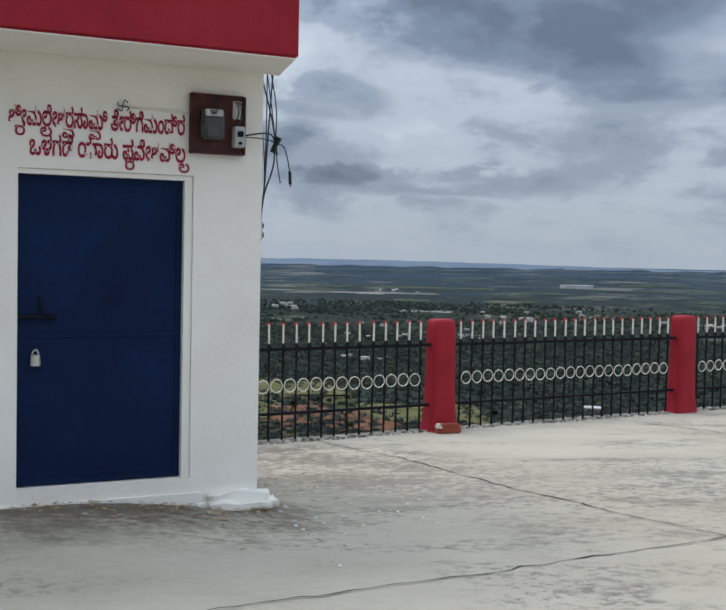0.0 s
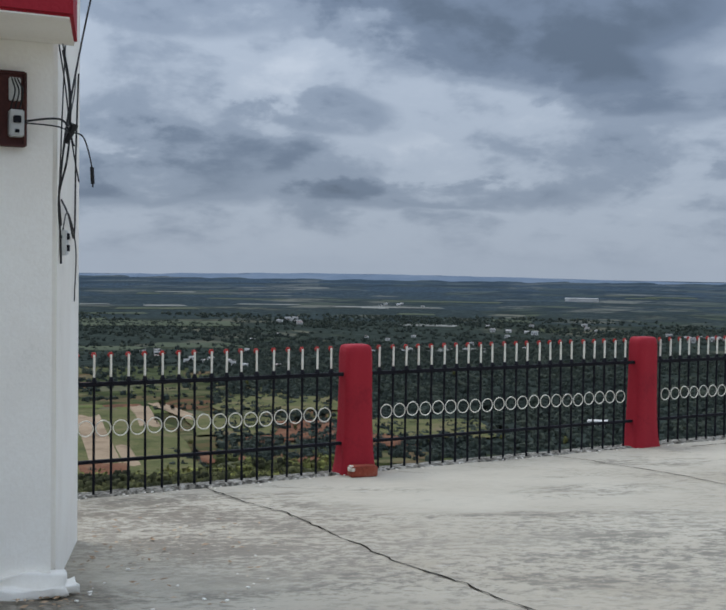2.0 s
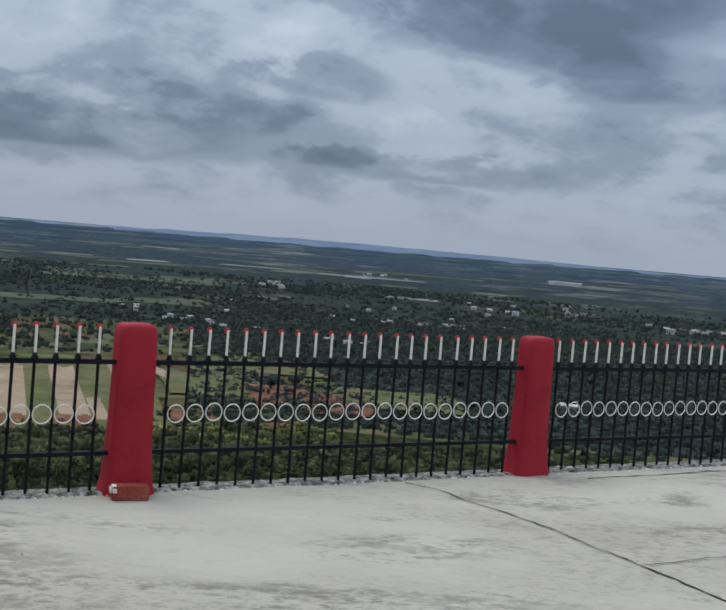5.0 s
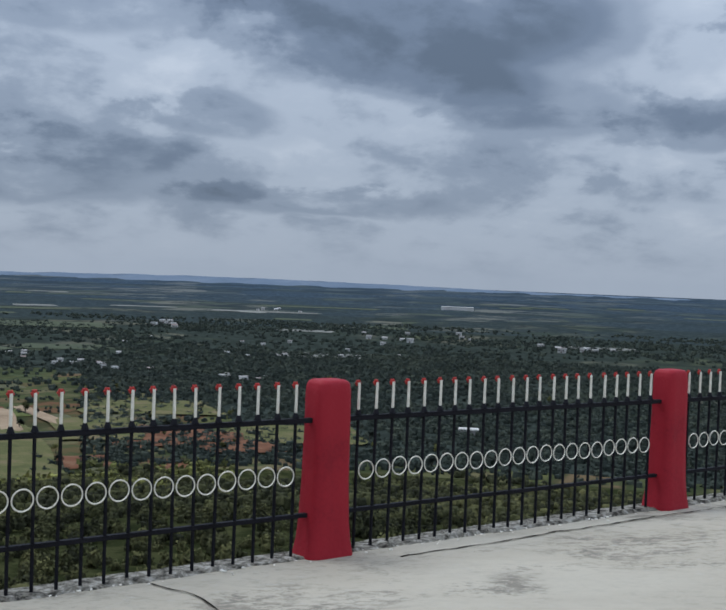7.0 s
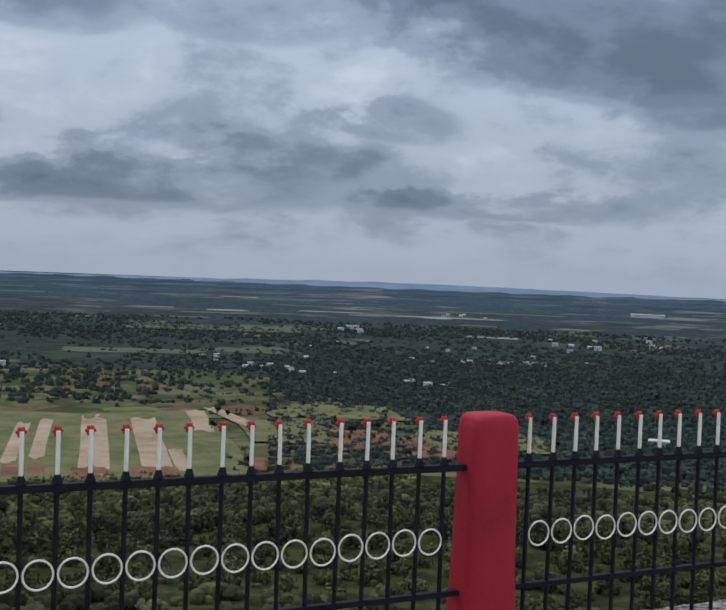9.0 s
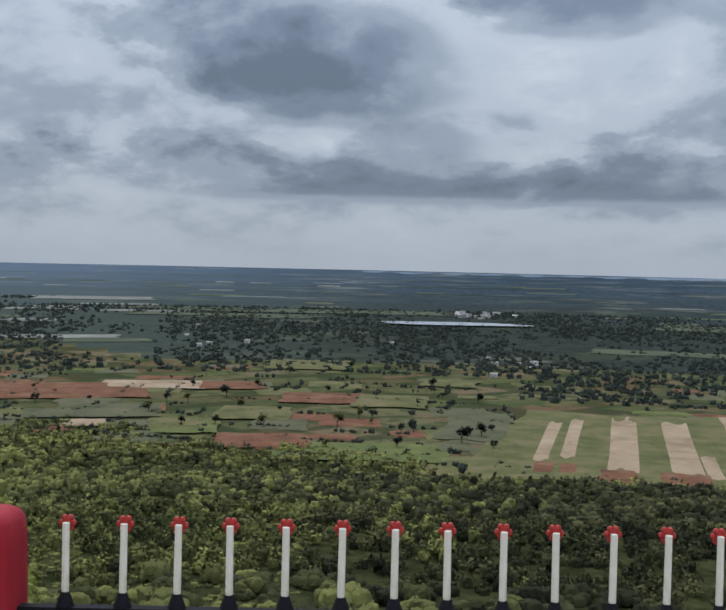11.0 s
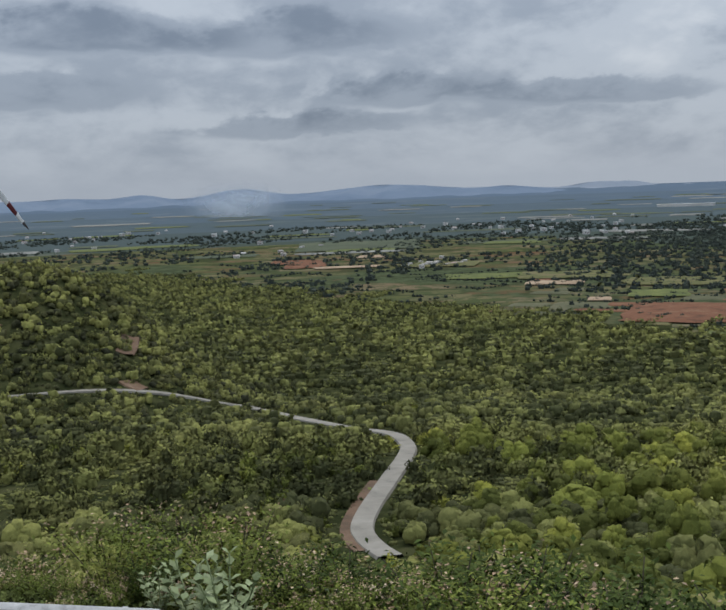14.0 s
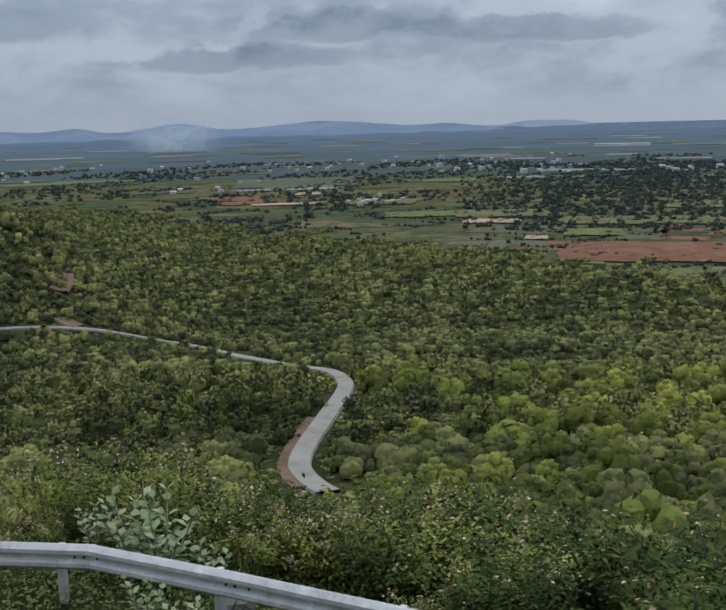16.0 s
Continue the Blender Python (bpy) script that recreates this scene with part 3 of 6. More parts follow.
def apron(x, y):
    """The cement ramped up against the front of the hut."""
    px, py = x + 0.58, y - 6.384
    s, w = -0.899 * px - 0.438 * py, max(0.0, 0.438 * px - 0.899 * py)
    k = min(1.0, max(0.0, (s + 0.35) / 1.5))
    return 0.135 * k * k * (3 - 2 * k) * math.exp(-(w / 0.75) ** 2)


PROFILE = np.array([(0, -2.9), (5, -3.75), (9, -3.95), (12, -4.9), (15, -6.4), (20, -9.2), (60, -26), (100, -38.5), (125, -42), (195, -46.5), (390, -75), (2800, -75), (4980, -48), (9000, -40)])


def ground_z(x, y):
    """Height of the land, on arrays."""
    x, y = np.asarray(x, float), np.asarray(y, float)
    px, py = x - A.x, y - A.y
    a, b = px * U.x + py * U.y, px * Nn.x + py * Nn.y
    da = np.maximum(np.maximum(-7.5 - a, a - 16.0), 0)
    db = np.maximum(np.maximum(b - 0.0, -19.0 - b), 0)
    d = np.hypot(da, db)
    z = np.interp(d, PROFILE[:, 0], PROFILE[:, 1])
    turned = np.degrees(np.arctan2(EYE.x - x, y - EYE.y))
    far = np.hypot(x - EYE.x, y - EYE.y)
    crest = np.clip((turned - 74.0) / 13.0, 0, 1) * np.clip((135 - turned) / 20, 0, 1)
    z = z + 51 * crest * crest * (3 - 2 * crest) * np.exp(-((far - 405) / 78) ** 2)
    roll = np.sin(x * 0.031 + 1.3) * np.cos(y * 0.027) + 0.5 * np.sin(x * 0.083) * np.sin(y * 0.071 + 0.6)
    z = z + roll * np.interp(d, [15, 60, 300, 460], [0, 1.0, 1.3, 0.1])
    return z


def place(az_deg, dist):
    a = math.radians(az_deg)
    return EYE.x - dist * math.sin(a), EYE.y + dist * math.cos(a)


def on_plain(az_deg, el_deg, z=-75.0):
    """The spot on the plain that lies in a compass direction (to the left of ahead) and so far below the horizon."""
    return place(az_deg, (1.55 - z) / math.tan(radians(-el_deg)))


def wood_edge(azd):
    """How far the hill's scrub reaches in each direction."""
    return np.interp(azd, [-40, -5, 5, 11, 16, 22, 27, 34.5, 44, 48, 55.6, 60, 67, 71.7, 76.4, 81, 90, 120], [420, 420, 410, 385, 372, 376, 405, 422, 470, 500, 562, 600, 673, 742, 850, 1016, 1050, 700])


def seen_spot(az_deg, el_deg):
    """The spot of the land first met by looking from the fence in a direction this far below the level."""
    k = math.tan(radians(-el_deg))
    d = np.arange(30.0, 2500.0, 0.5)
    a = math.radians(az_deg)
    hit = np.where(1.55 - d * k <= ground_z(EYE.x - d * math.sin(a), EYE.y + d * math.cos(a)))[0]
    return place(az_deg, float(d[hit[0]]) if len(hit) else 1500.0)

# ---- land ----
az_steps = np.unique(np.concatenate([np.arange(-180, -30, 6.0), np.arange(-30, 126, 0.8), np.arange(126, 180, 6.0)]))
radii = np.concatenate([np.arange(2, 30, 2.0), np.geomspace(30, 480, 46), np.geomspace(500, 4980, 46)[0:]])


def build_land():
    aa, rr = np.meshgrid(np.radians(az_steps), radii, indexing="ij")
    X, Y = EYE.x - rr * np.sin(aa), EYE.y + rr * np.cos(aa)
    Z = ground_z(X, Y)
    na, nr = X.shape
    verts = np.stack([X, Y, Z], -1).reshape(-1, 3).tolist()
    faces, mats = [], []
    for i in range(na):
        j = (i + 1) % na
        mid = az_steps[i]
        for k in range(nr - 1):
            faces.append((i * nr + k, i * nr + k + 1, j * nr + k + 1, j * nr + k))
            d = radii[k]
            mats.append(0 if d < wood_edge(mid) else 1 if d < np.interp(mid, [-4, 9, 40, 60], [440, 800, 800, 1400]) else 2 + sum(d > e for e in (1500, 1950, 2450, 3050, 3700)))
    verts.append((EYE.x, EYE.y, -3.0))
    for i in range(na):
        faces.append((len(verts) - 1, i * nr, ((i + 1) % na) * nr))
        mats.append(0)
    me = bpy.data.meshes.new("ground")
    me.from_pydata(verts, [], faces)
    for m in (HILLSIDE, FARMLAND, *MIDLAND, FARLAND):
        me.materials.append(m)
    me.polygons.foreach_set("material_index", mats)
    me.polygons.foreach_set("use_smooth", [True] * len(faces))
    ob = new("ground", me)
    return tagged(ob, "scrub-covered hill falling to a farmed plain", "ground", kind="structure")


build_land()

ROAD_RUN = [seen_spot(a, e) for a, e in ((69.3, -19.0), (69.95, -18.6), (70.5, -18.1), (70.75, -17.5), (70.35, -16.6), (69.3, -15.25), (68.4, -14.1), (68.2, -13.5), (68.8, -12.95), (70.0, -12.68), (72.1, -12.29), (74.3, -11.76), (76.2, -11.23), (78.1, -10.8), (80.4, -10.27), (82.7, -9.96), (85.9, -9.82), (90.4, -9.8), (96.0, -9.9))]


def ribbon(name, material, wide, lift, run, label, category, aside=0.0, slim=9.0):
    pts = curve_points([(x, y, 0) for x, y in run], 9)
    bm = bmesh.new()
    rows = []
    for i, p in enumerate(pts):
        t = (pts[min(i + 1, len(pts) - 1)] - pts[max(i - 1, 0)]).normalized()
        s = Vector((-t.y, t.x, 0))
        w = wide * 0.5 * (1.0 - 0.5 * min(1.0, max(0.0, (i / len(pts) - slim) * 8)))
        p = p + s * aside
        zc = float(ground_z(p.x, p.y))
        rows.append([bm.verts.new((p.x + s.x * k * w, p.y + s.y * k * w, max(zc, float(ground_z(p.x + s.x * k * w, p.y + s.y * k * w))) + lift - (0.5 if abs(k) > 1 else 0))) for k in (-1.15, -1, -0.3, 0.3, 1, 1.15)])
    for r0, r1 in zip(rows, rows[1:]):
        for k in range(5):
            bm.faces.new((r0[k], r0[k + 1], r1[k + 1], r1[k]))
    bmesh.ops.recalc_face_normals(bm, faces=bm.faces[:])
    return tagged(part(name, bm, material), label, category, kind="structure")


ribbon("road_shoulder", SOIL_RED, 1.7, 0.25, ROAD_RUN[1:6], "red earth shoulder along a winding hill road", "road", 2.0)
ribbon("road", ROAD_M, 2.9, 0.4, ROAD_RUN, "narrow pale concrete road winding down the hill", "road", slim=0.76)
road_line = np.array([(p.x, p.y) for p in curve_points([(x, y, 0) for x, y in ROAD_RUN], 9)])


turned = np.degrees(np.arctan2(EYE.x - road_line[:, 0], road_line[:, 1] - EYE.y))
later = np.arange(len(turned)) >= len(turned) * 8 // (len(ROAD_RUN) - 1)
road_az, road_far = turned[later], np.hypot(road_line[later, 0] - EYE.x, road_line[later, 1] - EYE.y)


def off_road(x, y):
    return np.min(np.hypot(x[:, None] - road_line[None, :, 0], y[:, None] - road_line[None, :, 1]), axis=1)


def random_spots(n, az0, az1, d0, d1):
    a = RNG.uniform(az0, az1, n)
    d = np.sqrt(RNG.uniform(d0 * d0, d1 * d1, n))
    x, y = EYE.x - d * np.sin(np.radians(a)), EYE.y + d * np.cos(np.radians(a))
    return a, d, x, y


def woods(name, material, templates, n, az0, az1, d0, d1, r0, r1, keep, label, tall=1.0, clear=3.4, verge=24, apart=0.0):
    a, d, x, y = random_spots(n, az0, az1, d0, d1)
    ok = keep(a, d, x, y) & (off_road(x, y) > clear)
    gap = np.interp(a, road_az, road_far) - d
    ok &= ~((a > 70.5) & (a < 81.5) & (gap > 0) & (gap < verge) & (RNG.random(len(a)) < 0.85))
    x, y = x[ok], y[ok]
    if apart:
        kept = []
        for i in range(len(x)):
            if all((x[i] - x[j]) ** 2 + (y[i] - y[j]) ** 2 > apart * apart for j in kept):
                kept.append(i)
        x, y = x[kept], y[kept]
    rad = RNG.uniform(r0, r1, len(x)) * RNG.uniform(0.7, 1.15, len(x))
    xyz = np.stack([x, y, ground_z(x, y) - 0.25 * rad], -1)
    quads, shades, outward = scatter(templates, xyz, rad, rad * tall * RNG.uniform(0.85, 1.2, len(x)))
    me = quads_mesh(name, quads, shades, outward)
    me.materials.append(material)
    return tagged(new(name, me), label, "trees", kind="stuff")


FINE = [crown(9, 2, 84, 0.055, s) for s in range(8)]
MIDDLE = [crown(4, 1, 92, 0.10, 80 + s) for s in range(8)]
RICH = [crown(20, 2, 560, 0.042, 60 + s, 1.0) for s in range(7)]
MEDIUM = [crown(2, 2, 14, 0.13, 20 + s) for s in range(8)]
COARSE = [crown(1, 1, 7, 0.30, 40 + s) for s in range(5)]


def clumpy(x, y, f=0.02, ph=0.0):
    return np.sin(x * f + ph) * np.cos(y * f * 1.3 + 0.7) + 0.6 * np.sin(x * f * 2.7 + y * f * 2.1 + ph)


def open_ground(a, d):
    """Clear of the slope over which the near road is seen, and of the bright trees' foot."""
    return ((d > 132) | (a < 66.5) | (a > 73)) & ((d > 112) | (a > 44))


# Slopes below the fence take the foliage with cloud shade in its colour.
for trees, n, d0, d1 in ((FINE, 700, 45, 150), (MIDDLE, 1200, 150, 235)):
    woods("dry_scrub", LEAF_DRY_SHADED, trees, n, -28, 46, d0, d1, 2.0, 3.6, lambda a, d, x, y: a < RNG.uniform(20, 46, len(a)), "dry brownish scrub below the fence, darkened for cloud shade", 1.1)
for trees, n, d0, d1 in ((FINE, 950, 45, 150), (MIDDLE, 1450, 150, 235)):
    woods("hill_scrub", LEAF, trees, n, 20, 102, d0, d1, 1.9, 4.2, lambda a, d, x, y: (a > RNG.uniform(20, 46, len(a))) & open_ground(a, d), "dense dark green scrub and low trees on the hillside", 1.15)
woods("verge_bushes", LEAF, MEDIUM, 2600, 66, 100, 90, 420, 0.7, 1.4, lambda a, d, x, y: np.interp(a, road_az, road_far) - d < 40, "low green bushes beside the hill road", 0.9, 2.3, 0)
woods("undergrowth", LEAF, COARSE, 9000, 33, 103, 50, 235, 0.6, 1.5, lambda a, d, x, y: d > 50, "low undergrowth between the scrub on the hillside", 0.7, 2.4, 0)
woods("road_edge_bushes", LEAF, MIDDLE, 20000, 71.5, 97, 150, 420, 0.9, 1.7, lambda a, d, x, y: (np.interp(a, road_az, road_far) - d > 1.9) & (np.interp(a, road_az, road_far) - d < 5.5) & (RNG.random(len(a)) < np.where(a > 81.5, 0.9, 0.08)), "bushes overgrowing the edge of the hill road", 1.1, 1.7, 0)
woods("bright_trees", LEAF_BRIGHT, RICH, 1300, 45, 68.3, 92, 212, 2.3, 4.3, lambda a, d, x, y: (clumpy(x, y, 0.03) > -0.8) & (a > RNG.uniform(46, 56, len(a))) & ((a < 66.5) | (d > 150)), "yellow-green young trees in clumps on the hillside", 1.3, 4.5, apart=4.9)
woods("bright_scrub", LEAF_BRIGHT, MIDDLE, 900, 66, 102, 60, 300, 1.4, 3.0, lambda a, d, x, y: clumpy(x, y, 0.025, 2.0) > 0.1, "scattered bright green bushes on the slope by the road", 1.2)
woods("dry_slope_scrub", LEAF_DRY_SHADED, MEDIUM, 4200, -28, 42, 225, 430, 2.2, 3.7, lambda a, d, x, y: (a < RNG.uniform(18, 42, len(a))) & (d < wood_edge(a) * (0.97 + 0.05 * clumpy(x, y, 0.05))), "dry scrub covering the lower slopes, darkened for cloud shade", 1.25)
woods("far_scrub", LEAF, MEDIUM, 5600, 20, 102, 225, 430, 2.2, 3.7, lambda a, d, x, y: (a > RNG.uniform(18, 42, len(a))) & (d < wood_edge(a) * (0.97 + 0.05 * clumpy(x, y, 0.05))), "dark green scrub covering the lower slopes", 1.25)
woods("spur_trees", LEAF, MIDDLE, 1500, 74, 103, 262, 440, 2.0, 3.9, lambda a, d, x, y: clumpy(x, y, 0.03, 0.5) > RNG.uniform(-1.6, 0.8, len(a)), "green trees and scrub covering the spur of the hill", 1.15, 2.4)
woods("spur_scrub", LEAF_DRY_SHADED, MEDIUM, 1700, 74, 103, 262, 440, 1.4, 3.0, lambda a, d, x, y: d > 262, "grey-brown dry scrub between the trees of the spur", 1.1, 2.4)
woods("lower_scrub", LEAF, COARSE, 19000, 35, 104, 420, 1080, 2.6, 4.6, lambda a, d, x, y: d < wood_edge(a) * (0.97 + 0.05 * clumpy(x, y, 0.05)), "dark green scrub running out on to the plain", 1.2)
woods("wood_margin", LEAF, COARSE, 60000, 0, 88, 350, 1150, 1.6, 3.4, lambda a, d, x, y: np.abs(d / wood_edge(a) - 1.0 - 0.05 * clumpy(x, y, 0.05)) < 0.045, "ragged edge of the scrub where it meets the fields", 1.2)
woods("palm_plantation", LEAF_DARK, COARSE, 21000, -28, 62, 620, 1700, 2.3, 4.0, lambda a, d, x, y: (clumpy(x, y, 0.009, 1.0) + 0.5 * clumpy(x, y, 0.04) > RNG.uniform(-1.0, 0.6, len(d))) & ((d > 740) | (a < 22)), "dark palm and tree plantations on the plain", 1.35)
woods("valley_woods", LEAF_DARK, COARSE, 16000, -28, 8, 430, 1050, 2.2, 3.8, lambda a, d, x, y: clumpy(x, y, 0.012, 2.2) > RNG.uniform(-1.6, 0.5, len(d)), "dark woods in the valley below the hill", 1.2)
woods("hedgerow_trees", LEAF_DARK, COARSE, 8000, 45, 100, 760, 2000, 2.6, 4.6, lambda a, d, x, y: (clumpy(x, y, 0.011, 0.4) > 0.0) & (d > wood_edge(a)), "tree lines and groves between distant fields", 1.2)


# fields
def field(name, az_deg, el_deg, wide, deep, turn, material, label, lift=0.35):
    x, y = on_plain(az_deg, el_deg)
    bm = bmesh.new()
    ct, st = math.cos(radians(turn)), math.sin(radians(turn))
    n = 10
    rows = []
    for j in range(n + 1):
        rows.append([])
        for i in range(n + 1):
            u, v = i / n - 0.5, j / n - 0.5
            wob = 0.02 * math.sin(9 * u + 5 * v + az_deg)
            rim = i in (0, n) or j in (0, n)
            ragged = 0.05 * noise.noise((u * 3 + az_deg, v * 3, el_deg)) if not rim else 0.06 * noise.noise((u * 4 + az_deg, v * 4, el_deg))
            p, q = (u + wob + ragged) * wide, (v + wob - ragged) * deep
            rows[-1].append(bm.verts.new((p, q, float(ground_z(x + p * ct - q * st, y + p * st + q * ct)) + 75 - (0.45 if rim else 0))))
    for j in range(n):
        for i in range(n):
            bm.faces.new((rows[j][i], rows[j][i + 1], rows[j + 1][i + 1], rows[j + 1][i]))
    ob = part(name, bm, material)
    ob.matrix_world = pose(x, y, -75 + 0.35 + 0.15 * lift + 0.003 * len([o for o in scene.objects if o.name.startswith("field")]), 0, 0, turn)
    return tagged(ob, label, "field", "fields on the plain", kind="structure")


FIELD_GREEN = mat("green_crop", [(0.066, 0.074, 0.028), (0.098, 0.102, 0.038), (0.135, 0.124, 0.054), (0.17, 0.132, 0.076)], 0.07, 0.95, 0.0, 0.9, space="World", spec=0.1)
FIELD_LIME = mat("lime_crop", [(0.075, 0.090, 0.032), (0.108, 0.124, 0.042), (0.145, 0.158, 0.052)], 0.09, 0.95, 0.0, 0.9, space="World", spec=0.1)
# Crop green muted in its colour for distance haze.
FIELD_HAZE = mat("hazed_crop", [(0.056, 0.068, 0.044), (0.072, 0.086, 0.052), (0.098, 0.108, 0.068)], 0.02, 0.95, 0.0, 0.3, space="World", spec=0.1)
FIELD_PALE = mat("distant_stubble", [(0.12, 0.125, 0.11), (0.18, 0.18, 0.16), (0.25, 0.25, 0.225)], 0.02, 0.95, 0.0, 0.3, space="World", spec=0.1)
FIELD_DULL = mat("fallow_plot", [(0.07, 0.075, 0.04), (0.10, 0.10, 0.055), (0.14, 0.125, 0.075)], 0.05, 0.95, 0.0, 0.9, space="World", spec=0.1)
FIELD_RED = mat("ploughed_red_earth", [(0.095, 0.046, 0.027), (0.16, 0.072, 0.040), (0.20, 0.115, 0.068)], 0.09, 0.95, 0.0, 0.5, space="World", spec=0.1)
FIELD_TAN = mat("bare_tan_earth", [(0.23, 0.165, 0.105), (0.32, 0.235, 0.155), (0.39, 0.30, 0.21)], 0.05, 0.95, 0.0, 0.4, space="World", spec=0.1)
rf = random.Random(21)
for _ in range(125):
    fa = rf.uniform(3, 62)
    d0 = float(wood_edge(fa)) * 1.03
    fe = -math.degrees(math.atan(76.5 / (d0 + 330 * rf.random() ** 1.5)))
    fm, fl = rf.choice(((FIELD_GREEN, "green crop plot with hedges"), (FIELD_DULL, "dull olive fallow plot"), (FIELD_DULL, "dull olive fallow plot"), (FIELD_RED, "ploughed red-brown plot"), (FIELD_RED, "ploughed red-brown plot"), (FIELD_DULL, "dull olive fallow plot"), (FIELD_LIME, "bright lime-green crop plot")))
    field("field", fa, fe, rf.uniform(10, 32), rf.uniform(12, 36), fa * 0.6 + rf.choice((12, 20, 102)), fm, fl)
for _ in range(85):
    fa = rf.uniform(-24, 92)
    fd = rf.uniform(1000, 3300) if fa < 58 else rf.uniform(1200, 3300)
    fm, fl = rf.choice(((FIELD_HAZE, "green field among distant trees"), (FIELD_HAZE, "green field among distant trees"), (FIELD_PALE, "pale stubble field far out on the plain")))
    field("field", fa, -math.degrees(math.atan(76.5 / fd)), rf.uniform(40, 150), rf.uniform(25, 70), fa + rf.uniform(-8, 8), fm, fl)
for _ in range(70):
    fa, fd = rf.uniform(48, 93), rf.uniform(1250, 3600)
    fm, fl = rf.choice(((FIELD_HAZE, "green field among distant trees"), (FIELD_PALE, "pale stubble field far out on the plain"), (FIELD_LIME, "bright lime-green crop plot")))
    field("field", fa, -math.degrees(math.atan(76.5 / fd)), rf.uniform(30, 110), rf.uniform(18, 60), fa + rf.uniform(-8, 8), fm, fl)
field("field", 16.5, -9.0, 110, 190, 16, FIELD_GREEN, "broad green crop field on the plain")
for fa, fe, fw, fd in ((13.95, -8.95, 14, 165), (16.7, -8.95, 14, 165), (19.2, -8.8, 7, 130), (20.4, -9.0, 7, 125), (12.4, -9.9, 7, 60)):
    field("field", fa, fe, fw, fd, 17, FIELD_TAN, "bare tan strip of earth in a green field", 0.8)
for fa, fe, fw, fd in ((16.9, -10.7, 15, 34), (13.5, -10.7, 20, 34), (20.6, -10.4, 8, 24), (19.4, -10.4, 7, 24)):
    field("field", fa, fe, fw, fd, 17, FIELD_RED, "reddish bare end of a ploughed strip", 1.2)
